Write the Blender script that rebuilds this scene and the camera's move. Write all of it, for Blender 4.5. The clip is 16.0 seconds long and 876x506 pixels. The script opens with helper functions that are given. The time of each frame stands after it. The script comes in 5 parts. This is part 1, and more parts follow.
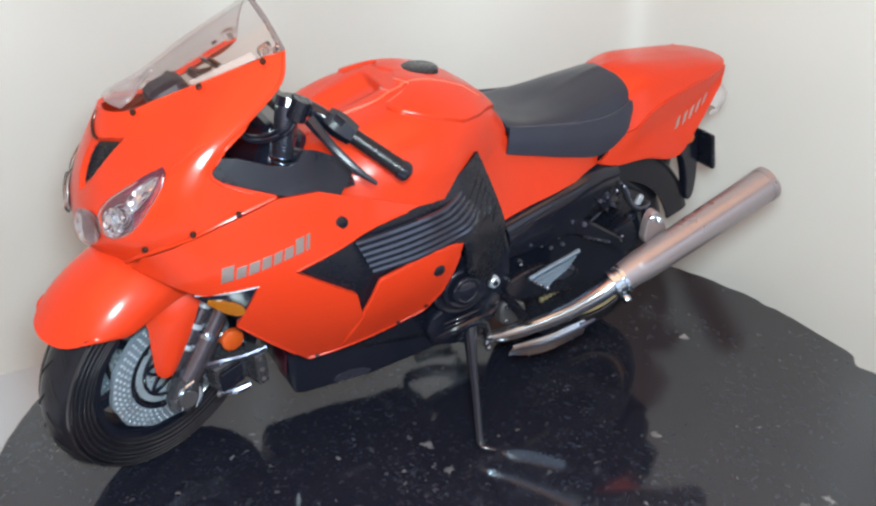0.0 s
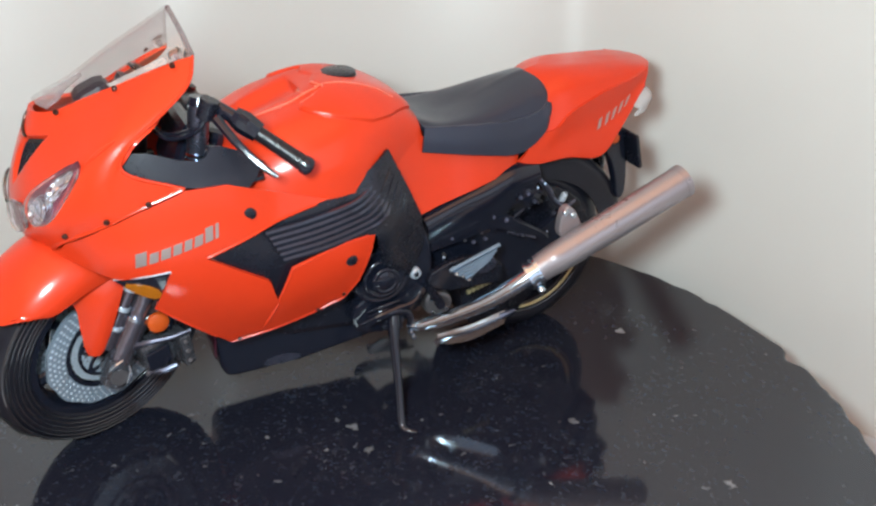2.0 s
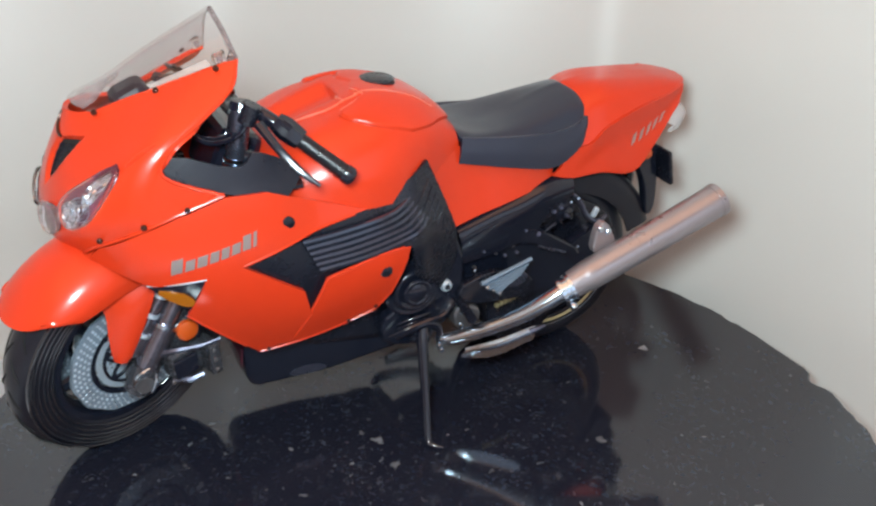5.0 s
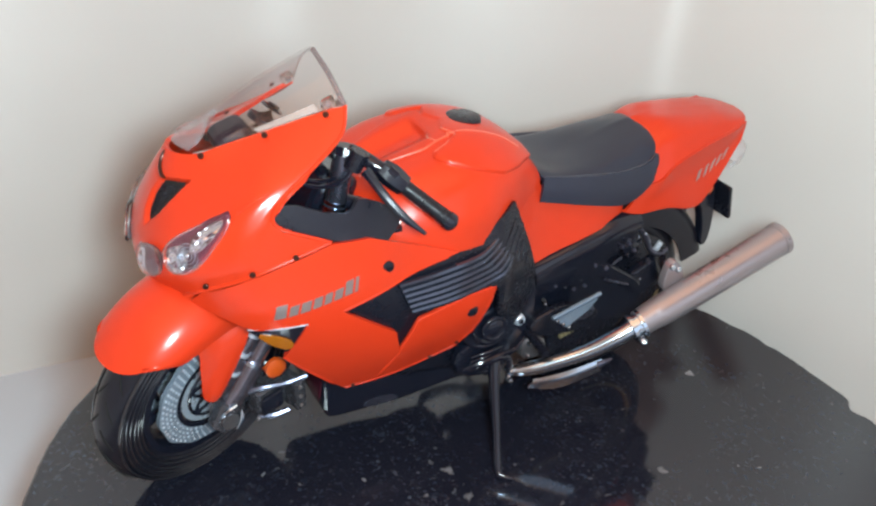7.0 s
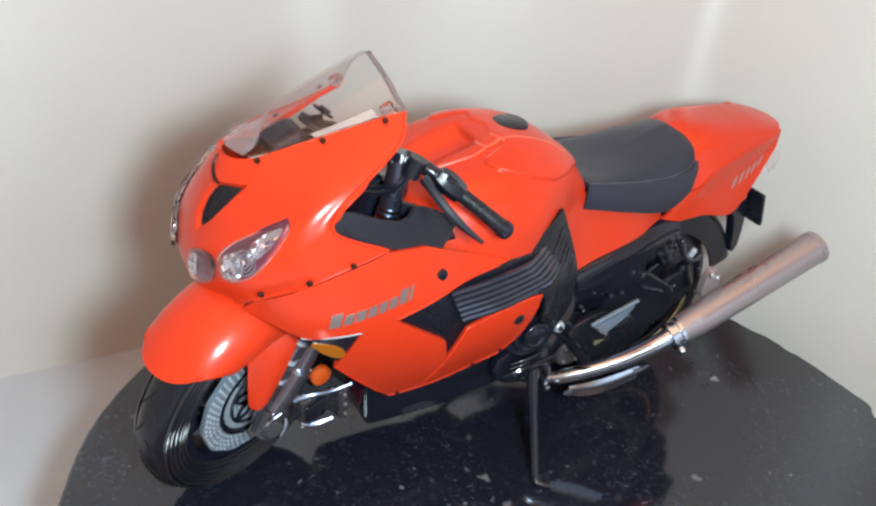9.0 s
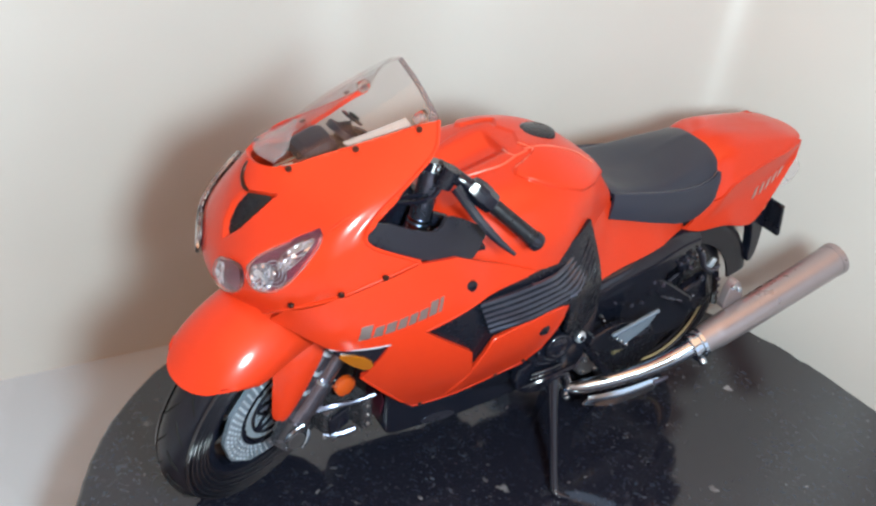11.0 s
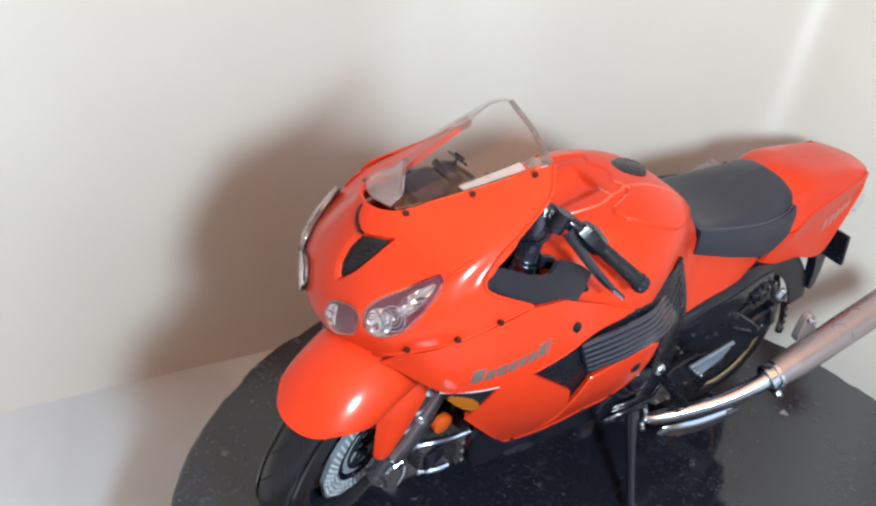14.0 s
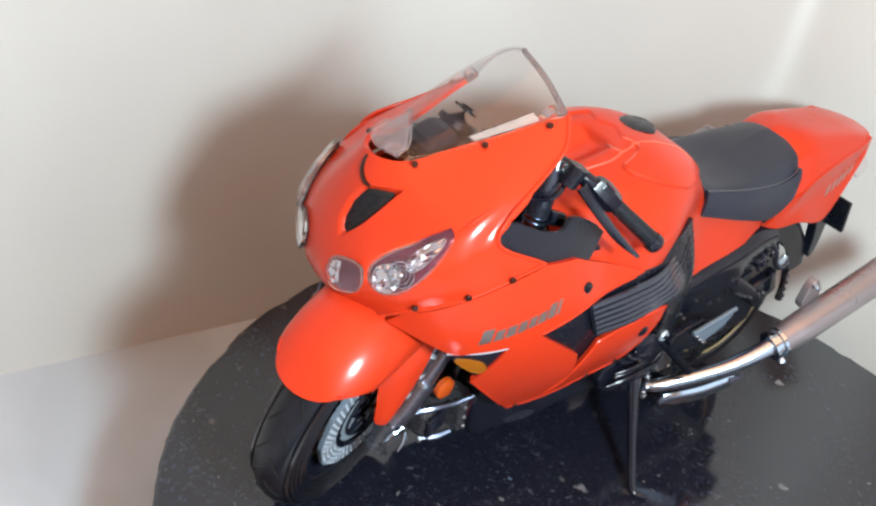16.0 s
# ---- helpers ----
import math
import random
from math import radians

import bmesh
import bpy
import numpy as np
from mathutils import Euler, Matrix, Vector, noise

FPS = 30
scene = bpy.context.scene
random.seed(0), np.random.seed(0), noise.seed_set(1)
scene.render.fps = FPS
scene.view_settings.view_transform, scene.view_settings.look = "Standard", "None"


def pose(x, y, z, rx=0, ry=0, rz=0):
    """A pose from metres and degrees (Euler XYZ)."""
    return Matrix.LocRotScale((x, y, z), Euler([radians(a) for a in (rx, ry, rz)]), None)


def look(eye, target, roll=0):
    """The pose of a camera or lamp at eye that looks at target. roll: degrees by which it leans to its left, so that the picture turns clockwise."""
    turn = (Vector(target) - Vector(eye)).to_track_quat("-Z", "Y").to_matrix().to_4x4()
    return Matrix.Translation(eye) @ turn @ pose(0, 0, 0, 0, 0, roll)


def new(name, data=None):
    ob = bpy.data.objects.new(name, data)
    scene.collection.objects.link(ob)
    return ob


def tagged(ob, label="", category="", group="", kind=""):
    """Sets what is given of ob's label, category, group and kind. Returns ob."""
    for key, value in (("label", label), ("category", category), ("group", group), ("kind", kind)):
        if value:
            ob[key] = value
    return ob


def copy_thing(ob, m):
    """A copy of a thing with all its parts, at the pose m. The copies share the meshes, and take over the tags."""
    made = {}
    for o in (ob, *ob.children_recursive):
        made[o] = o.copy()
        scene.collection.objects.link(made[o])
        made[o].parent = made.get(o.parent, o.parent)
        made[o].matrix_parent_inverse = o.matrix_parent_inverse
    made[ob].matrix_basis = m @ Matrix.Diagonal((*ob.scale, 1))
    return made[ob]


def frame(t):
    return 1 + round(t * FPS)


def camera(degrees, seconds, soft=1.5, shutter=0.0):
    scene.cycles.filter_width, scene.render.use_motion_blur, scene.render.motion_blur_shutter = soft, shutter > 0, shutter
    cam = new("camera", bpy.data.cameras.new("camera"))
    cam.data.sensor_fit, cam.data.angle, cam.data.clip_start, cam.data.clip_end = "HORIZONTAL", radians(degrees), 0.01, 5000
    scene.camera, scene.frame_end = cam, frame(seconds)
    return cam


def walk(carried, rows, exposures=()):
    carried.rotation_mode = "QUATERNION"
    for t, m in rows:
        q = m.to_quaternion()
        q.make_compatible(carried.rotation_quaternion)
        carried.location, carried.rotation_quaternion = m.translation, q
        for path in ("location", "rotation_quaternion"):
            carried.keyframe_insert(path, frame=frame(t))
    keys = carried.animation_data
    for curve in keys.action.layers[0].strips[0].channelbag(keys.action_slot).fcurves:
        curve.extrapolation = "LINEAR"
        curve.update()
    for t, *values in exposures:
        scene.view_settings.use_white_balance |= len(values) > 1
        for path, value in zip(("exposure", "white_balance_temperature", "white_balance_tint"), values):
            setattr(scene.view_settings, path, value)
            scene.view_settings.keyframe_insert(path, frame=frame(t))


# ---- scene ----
cam = camera(50.38, 16.0, soft=2.4)
PATH = [
    (0, (-0.03268, -0.17938, 0.15272), (0.41159, 0.56964, -0.33880), 2.281),
    (0.5, (-0.01921, -0.18648, 0.15369), (0.39997, 0.57377, -0.34259), 1.518),
    (1, (-0.00969, -0.20815, 0.15538), (0.39389, 0.56588, -0.33248), 0.884),
    (1.5, (-0.00947, -0.20968, 0.15616), (0.38955, 0.56980, -0.32674), 0.596),
    (2, (-0.01013, -0.20797, 0.15553), (0.38422, 0.57585, -0.32418), 0.589),
    (2.5, (-0.00918, -0.20796, 0.15424), (0.37993, 0.58146, -0.32054), 0.590),
    (3, (-0.00947, -0.20646, 0.15290), (0.37963, 0.58458, -0.31919), 0.750),
    (3.5, (-0.01061, -0.20504, 0.15324), (0.37889, 0.58654, -0.31761), 0.814),
    (4, (-0.01417, -0.20191, 0.15564), (0.37915, 0.58742, -0.31580), 1.181),
    (4.2, (-0.01635, -0.20029, 0.15538), (0.37928, 0.58874, -0.31464), 1.373),
    (6.3, (-0.02579, -0.19189, 0.16200), (0.41798, 0.55053, -0.33988), 5.256),
    (6.5, (-0.03153, -0.18868, 0.16395), (0.41387, 0.55215, -0.33883), 5.246),
    (7, (-0.04636, -0.17590, 0.16911), (0.41198, 0.55561, -0.33570), 6.097),
    (7.5, (-0.04977, -0.17216, 0.17036), (0.41715, 0.55178, -0.33747), 6.721),
    (8, (-0.04846, -0.17174, 0.16655), (0.42354, 0.54872, -0.34154), 7.012),
    (8.5, (-0.05408, -0.16714, 0.16740), (0.42645, 0.54805, -0.34015), 7.449),
    (9, (-0.06040, -0.16299, 0.16899), (0.42684, 0.54611, -0.34067), 7.980),
    (9.2, (-0.06317, -0.16007, 0.16889), (0.42655, 0.54654, -0.34187), 8.163),
    (11.3, (-0.06719, -0.15331, 0.16912), (0.44144, 0.53728, -0.34507), 9.865),
    (11.5, (-0.06701, -0.15287, 0.16906), (0.44454, 0.53400, -0.34721), 10.096),
    (12, (-0.06475, -0.15436, 0.16692), (0.44680, 0.53271, -0.34907), 10.136),
    (12.5, (-0.06820, -0.15187, 0.16715), (0.44640, 0.53406, -0.34733), 10.314),
    (13, (-0.06902, -0.15183, 0.16853), (0.44493, 0.53386, -0.34690), 10.454),
    (13.5, (-0.07853, -0.14398, 0.17336), (0.44110, 0.53751, -0.34195), 10.637),
    (14, (-0.08903, -0.13391, 0.17416), (0.43923, 0.53863, -0.34414), 11.105),
    (14.5, (-0.09577, -0.12893, 0.17087), (0.44243, 0.53300, -0.35086), 11.707),
    (15, (-0.09400, -0.12773, 0.16827), (0.45008, 0.52647, -0.35710), 12.163),
    (15.5, (-0.09212, -0.12635, 0.16740), (0.45824, 0.52168, -0.35907), 12.582),
    (16, (-0.09207, -0.12620, 0.16370), (0.46488, 0.51546, -0.36363), 12.975),
]
walk(cam, [(t, look(eye, target, roll)) for t, eye, target, roll in PATH], exposures=[(0, 0.06), (1, 0.12), (2, 0.0), (3, -0.12), (4.2, -0.1), (6.5, -0.05), (8, -0.04), (11.5, 0.03), (14, 0.08), (16, 0.12)])

# ---- light ----
world = bpy.data.worlds.new("room")
scene.world = world
world.use_nodes = True
bg = world.node_tree.nodes["Background"]
bg.inputs["Color"].default_value = (1.0, 0.6, 0.45, 1)
bg.inputs["Strength"].default_value = 0.02
lamp_data = bpy.data.lights.new("ceiling_lamp", "AREA")
lamp_data.energy = 33.0
lamp_data.size = 2.4
lamp_data.color = (1.0, 0.53, 0.31)
lamp = new("ceiling_lamp", lamp_data)
lamp.location = (0.0, -0.10, 1.55)
window_data = bpy.data.lights.new("window_light", "AREA")
window_data.energy = 5.2
window_data.shape = "RECTANGLE"
window_data.size, window_data.size_y = 1.3, 1.0
window_data.color = (0.55, 0.78, 1.0)
window_lamp = new("window_light", window_data)
window_lamp.location = (0.2, -1.47, 0.62)
window_lamp.rotation_euler = (radians(90), 0, 0)
flash_data = bpy.data.lights.new("phone_flash", "POINT")
flash_data.energy = 2.8
flash_data.color = (0.80, 1.0, 1.06)
flash_data.shadow_soft_size = 0.016
flash = new("phone_flash", flash_data)
flash.location = (-0.028, -0.180, 0.168)
scene.view_settings.exposure = 0.0

# ---- helpers for shapes (all lengths below in millimetres) ----
MM = 0.001
from mathutils.geometry import delaunay_2d_cdt


def material(name, colour, rough=0.4, metal=0.0, coat=0.0, grain=0.0, scale=900.0, bump=0.0, spec=0.5):
    m = bpy.data.materials.new(name)
    m.use_nodes = True
    nt = m.node_tree
    b = nt.nodes["Principled BSDF"]
    b.inputs["Base Color"].default_value = (*colour, 1)
    b.inputs["Roughness"].default_value = rough
    b.inputs["Metallic"].default_value = metal
    b.inputs["Coat Weight"].default_value = coat
    b.inputs["Coat Roughness"].default_value = 0.09
    b.inputs["Specular IOR Level"].default_value = spec
    if grain or bump:
        tc = nt.nodes.new("ShaderNodeTexCoord")
        fine = nt.nodes.new("ShaderNodeTexNoise")
        fine.inputs["Scale"].default_value = scale
        fine.inputs["Detail"].default_value = 5
        nt.links.new(tc.outputs["Object"], fine.inputs["Vector"])
        broad = nt.nodes.new("ShaderNodeTexNoise")
        broad.inputs["Scale"].default_value = scale / 9
        nt.links.new(tc.outputs["Object"], broad.inputs["Vector"])
        add = nt.nodes.new("ShaderNodeMath")
        nt.links.new(fine.outputs["Fac"], add.inputs[0])
        nt.links.new(broad.outputs["Fac"], add.inputs[1])
        if grain:
            ramp = nt.nodes.new("ShaderNodeMapRange")
            ramp.inputs["From Min"].default_value, ramp.inputs["From Max"].default_value = 0.6, 1.4
            ramp.inputs["To Min"].default_value, ramp.inputs["To Max"].default_value = 1 - grain, 1 + grain
            nt.links.new(add.outputs[0], ramp.inputs["Value"])
            mul = nt.nodes.new("ShaderNodeVectorMath")
            mul.operation = "SCALE"
            mul.inputs[0].default_value = colour
            nt.links.new(ramp.outputs[0], mul.inputs["Scale"])
            nt.links.new(mul.outputs[0], b.inputs["Base Color"])
            rr = nt.nodes.new("ShaderNodeMapRange")
            rr.inputs["From Min"].default_value, rr.inputs["From Max"].default_value = 0.6, 1.4
            rr.inputs["To Min"].default_value, rr.inputs["To Max"].default_value = rough * 0.85, min(1, rough * 1.2)
            nt.links.new(add.outputs[0], rr.inputs["Value"])
            nt.links.new(rr.outputs[0], b.inputs["Roughness"])
        if bump:
            bp = nt.nodes.new("ShaderNodeBump")
            bp.inputs["Strength"].default_value = bump
            bp.inputs["Distance"].default_value = 0.0003
            nt.links.new(fine.outputs["Fac"], bp.inputs["Height"])
            nt.links.new(bp.outputs[0], b.inputs["Normal"])
    return m


ORANGE = material("orange_paint", (0.55, 0.034, 0.0085), 0.36, coat=0.5, grain=0.03, scale=300, spec=0.1)
ORANGE.node_tree.nodes["Principled BSDF"].inputs["Coat Roughness"].default_value = 0.19
# paler than the paint: the highlight along the tank ridges is put into the colour
EDGE_GLINT = material("orange_edge_glint", (0.62, 0.085, 0.035), 0.30, coat=1.0, spec=1.0)
EDGE_GLINT.node_tree.nodes["Principled BSDF"].inputs["Coat Roughness"].default_value = 0.3
POD = material("violet_black_plastic", (0.016, 0.012, 0.022), 0.4, grain=0.2, spec=0.2)
DARKMETAL = material("dark_metal", (0.12, 0.13, 0.18), 0.28, metal=0.9, grain=0.2, scale=800)
BLACK = material("black_plastic", (0.0070, 0.0085, 0.0155), 0.15, grain=0.15, scale=700, bump=0.08, spec=0.55)
PANEL = material("dark_blue_grey_plastic", (0.011, 0.012, 0.019), 0.30, grain=0.15, scale=900, bump=0.12, spec=0.5)
SATIN = material("satin_black_plastic", (0.0065, 0.0075, 0.013), 0.26, grain=0.15, scale=900, bump=0.12, spec=0.5)
RIB = material("glossy_rib_plastic", (0.050, 0.062, 0.095), 0.15, metal=0.7, coat=1.0, grain=0.1, scale=900, spec=0.6)
SEAT = material("seat_vinyl", (0.013, 0.017, 0.032), 0.36, grain=0.08, scale=1500, bump=0.06, spec=0.6)
SEAM = material("polished_vinyl_edge", (0.016, 0.021, 0.040), 0.2, spec=0.9)
TYRE = material("tyre_rubber", (0.009, 0.009, 0.014), 0.34, grain=0.2, scale=1200, bump=0.15, spec=0.35)
SIDEWALL = material("polished_tyre_rib", (0.012, 0.012, 0.016), 0.16, grain=0.1, scale=900, spec=0.9)
GUN = material("gunmetal", (0.10, 0.10, 0.115), 0.26, metal=0.7, grain=0.15)
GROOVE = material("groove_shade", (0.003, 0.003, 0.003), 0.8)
CHROME = material("chrome", (0.56, 0.68, 0.79), 0.17, metal=1.0, grain=0.03)
PINK = material("muffler_metal", (0.33, 0.30, 0.315), 0.30, metal=0.65, grain=0.04, scale=400)
STEEL = material("brake_steel", (0.64, 0.73, 0.82), 0.28, metal=0.65, grain=0.15)
HEEL = material("blue_grey_metal", (0.22, 0.29, 0.37), 0.33, metal=0.6, grain=0.1)
ROTOR = material("rotor_steel", (0.27, 0.33, 0.40), 0.34, metal=0.5, grain=0.2)
FORK = material("fork_metal", (0.23, 0.21, 0.25), 0.2, metal=0.9, grain=0.1)
GRIP = material("grip_rubber", (0.006, 0.0075, 0.011), 0.28, grain=0.2, scale=2500, bump=0.3, spec=0.4)
GREY = material("dark_grey_metal", (0.22, 0.21, 0.22), 0.38, metal=0.85, grain=0.1)
AMBER = material("amber_plastic", (0.34, 0.10, 0.004), 0.25, coat=0.4, grain=0.1)
REFLECT = material("orange_reflector", (0.50, 0.068, 0.006), 0.3, coat=0.3)
SILVER = material("silver_print", (0.50, 0.44, 0.42), 0.42, metal=1.0)
BRASS = material("dull_gold", (0.42, 0.36, 0.20), 0.4, metal=0.7, grain=0.1)
REDLENS = material("lamp_reflector", (0.060, 0.010, 0.020), 0.22, grain=0.3, scale=500)
LAMPCHROME = material("lamp_chrome", (0.78, 0.82, 0.90), 0.16, metal=1.0, grain=0.1, scale=700)
SCREW = material("dark_screw", (0.05, 0.02, 0.015), 0.3, metal=0.7)


def clear_plastic(name, tint=(0.97, 0.95, 0.94), clear=1.0):
    m = bpy.data.materials.new(name)
    m.use_nodes = True
    b = m.node_tree.nodes["Principled BSDF"]
    b.inputs["Base Color"].default_value = (*tint, 1)
    b.inputs["Transmission Weight"].default_value = clear
    b.inputs["Roughness"].default_value = 0.03
    b.inputs["IOR"].default_value = 1.45
    return m


CLEAR = clear_plastic("clear_plastic")


def screen_plastic():
    """Thin clear plastic: light goes straight through, with a gloss that grows towards the edges."""
    m = bpy.data.materials.new("thin_clear_plastic")
    m.use_nodes = True
    nt = m.node_tree
    nt.nodes.remove(nt.nodes["Principled BSDF"])
    straight_on = nt.nodes.new("ShaderNodeBsdfTransparent")
    straight_on.inputs["Color"].default_value = (0.955, 0.94, 0.94, 1)
    gloss = nt.nodes.new("ShaderNodeBsdfGlossy")
    gloss.inputs["Roughness"].default_value = 0.06
    facing = nt.nodes.new("ShaderNodeLayerWeight")
    facing.inputs["Blend"].default_value = 0.5
    power = nt.nodes.new("ShaderNodeMath")
    power.operation = "POWER"
    power.inputs[1].default_value = 4.0
    amount = nt.nodes.new("ShaderNodeMapRange")
    amount.inputs["To Min"].default_value, amount.inputs["To Max"].default_value = 0.03, 0.45
    nt.links.new(facing.outputs["Facing"], power.inputs[0])
    nt.links.new(power.outputs[0], amount.inputs["Value"])
    mix = nt.nodes.new("ShaderNodeMixShader")
    nt.links.new(amount.outputs[0], mix.inputs[0])
    nt.links.new(straight_on.outputs[0], mix.inputs[1])
    nt.links.new(gloss.outputs[0], mix.inputs[2])
    nt.links.new(mix.outputs[0], nt.nodes["Material Output"].inputs["Surface"])
    return m


PANE = screen_plastic()
FROST = material("milky_plastic", (0.55, 0.52, 0.50), 0.35)
FROST.node_tree.nodes["Principled BSDF"].inputs["Alpha"].default_value = 0.42
TONGUE = material("pinkish_clear_plastic", (0.30, 0.235, 0.25), 0.15, coat=1.0)
TONGUE.node_tree.nodes["Principled BSDF"].inputs["Alpha"].default_value = 0.5
SCREENEDGE = material("screen_edge_grey", (0.16, 0.12, 0.125), 0.2)
SCREENEDGE.node_tree.nodes["Principled BSDF"].inputs["Alpha"].default_value = 0.55
TAILGLASS = material("milky_lens", (0.62, 0.60, 0.60), 0.12)
TAILGLASS.node_tree.nodes["Principled BSDF"].inputs["Alpha"].default_value = 0.5


def thicken(verts, faces, t, offset):
    """Gives a sheet a back and a rim."""
    v = [Vector(p) for p in verts]
    n = [Vector() for _ in v]
    for f in faces:
        k = Vector()
        for a, b in zip(f, f[1:] + f[:1]):
            k += (v[a] - v[f[0]]).cross(v[b] - v[f[0]])
        for a in f:
            n[a] += k
    n = [k.normalized() if k.length > 0 else Vector((0, 0, 1)) for k in n]
    m = len(v)
    out = [p + k * t * (offset + 1) / 2 for p, k in zip(v, n)] + [p - k * t * (1 - offset) / 2 for p, k in zip(v, n)]
    edges = {(a, b) for f in faces for a, b in zip(f, f[1:] + f[:1])}
    rim = [(b, a, a + m, b + m) for a, b in sorted(edges) if (b, a) not in edges]
    return out, [tuple(f) for f in faces] + [tuple(i + m for i in f)[::-1] for f in faces] + rim


def link(name, verts, faces, mat, parent=None, label="", smooth=True, solid=0.0, offset=-1.0, bevel=0.0):
    if solid:
        verts, faces = thicken(verts, [tuple(f) for f in faces], solid, offset)
        inner = Vector(verts[0])
        size = sum((Vector(verts[f[0]]) - inner).dot((Vector(verts[f[i]]) - inner).cross(Vector(verts[f[i + 1]]) - inner)) for f in faces for i in range(1, len(f) - 1))
        if size < 0:
            faces = [f[::-1] for f in faces]
    me = bpy.data.meshes.new(name)
    me.from_pydata([tuple(c * MM for c in v) for v in verts], [], faces)
    me.materials.append(mat)
    me.update()
    if smooth:
        for p in me.polygons:
            p.use_smooth = True
        me.set_sharp_from_angle(angle=radians(42))
    ob = new(name, me)
    if parent is not None:
        ob.parent = parent
    if label:
        tagged(ob, label)
    if bevel:
        b = ob.modifiers.new("edge", "BEVEL")
        b.width, b.segments, b.limit_method = bevel * MM, 2, "ANGLE"
        b.angle_limit = radians(35)
    return ob


def catmull(points, t):
    """A point on the smooth curve through the given ones; t runs from 0 to len - 1."""
    n = len(points)
    i = max(0, min(n - 2, int(math.floor(t))))
    f = t - i
    p1, p2 = Vector(points[i]), Vector(points[i + 1])
    p0 = Vector(points[i - 1]) if i > 0 else 2 * p1 - p2
    p3 = Vector(points[i + 2]) if i + 2 < n else 2 * p2 - p1
    return 0.5 * (2 * p1 + (p2 - p0) * f + (2 * p0 - 5 * p1 + 4 * p2 - p3) * f * f + (3 * p1 - p0 - 3 * p2 + p3) * f ** 3)


def curve_points(points, per=6):
    n = (len(points) - 1) * per
    return [catmull(points, i / per) for i in range(n + 1)]


def surface(rows):
    """A smooth function of (u, v) in 0..1 through a grid of points."""
    def at(u, v):
        return catmull([catmull(r, u * (len(r) - 1)) for r in rows], v * (len(rows) - 1))
    return at


def sheet(name, at, nu, nv, mat, parent, label="", solid=0.0, offset=-1.0, u0=0.0, u1=1.0, v0=0.0, v1=1.0, side=1, bevel=0.0):
    verts, faces = [], []
    for j in range(nv + 1):
        for i in range(nu + 1):
            p = at(u0 + (u1 - u0) * i / nu, v0 + (v1 - v0) * j / nv)
            verts.append((p[0], p[1] * side, p[2]))
    for j in range(nv):
        for i in range(nu):
            a = j * (nu + 1) + i
            f = (a, a + 1, a + nu + 2, a + nu + 1)
            faces.append(f if side > 0 else f[::-1])
    return link(name, verts, faces, mat, parent, label, solid=solid, offset=offset, bevel=bevel)


def whole(name, at, nu, nv, mat, parent, label="", solid=0.0, offset=-1.0):
    """A sheet and its mirror image in one mesh, joined along the middle."""
    verts, faces = [], []
    w = 2 * nu + 1
    for j in range(nv + 1):
        for i in range(-nu, nu + 1):
            p = at(abs(i) / nu, j / nv)
            verts.append((p[0], p[1] * (1 if i <= 0 else -1), p[2]))
    for j in range(nv):
        for i in range(2 * nu):
            a = j * w + i
            faces.append((a, a + w, a + w + 1, a + 1))
    return link(name, verts, faces, mat, parent, label, solid=solid, offset=offset)


def rounded(outline, times=2):
    for _ in range(times):
        out = []
        for a, b in zip(outline, outline[1:] + outline[:1]):
            out += [(a[0] * 0.75 + b[0] * 0.25, a[1] * 0.75 + b[1] * 0.25), (a[0] * 0.25 + b[0] * 0.75, a[1] * 0.25 + b[1] * 0.75)]
        outline = out
    return outline


def inside(p, poly):
    hit = False
    for (x0, y0), (x1, y1) in zip(poly, poly[1:] + poly[:1]):
        if (y0 > p[1]) != (y1 > p[1]) and p[0] < (x1 - x0) * (p[1] - y0) / (y1 - y0) + x0:
            hit = not hit
    return hit


def smooth_step(a, b, x):
    t = max(0.0, min(1.0, (x - a) / (b - a)))
    return t * t * (3 - 2 * t)


def depth_in(u, v, poly, across, along):
    """How far (u, v) lies inside the outline, in millimetres; minus outside. across, along: the size of u and v."""
    px, py = u * across, v * along
    best = 1e9
    for (a, b), (c, d) in zip(poly, poly[1:] + poly[:1]):
        if a == 0.0 and c == 0.0:
            continue
        ax, ay, bx, by = a * across, b * along, c * across, d * along
        t = max(0.0, min(1.0, ((px - ax) * (bx - ax) + (py - ay) * (by - ay)) / ((bx - ax) ** 2 + (by - ay) ** 2)))
        best = min(best, math.hypot(px - ax - t * (bx - ax), py - ay - t * (by - ay)))
    return best if inside((u + 1e-6, v), poly) else -best


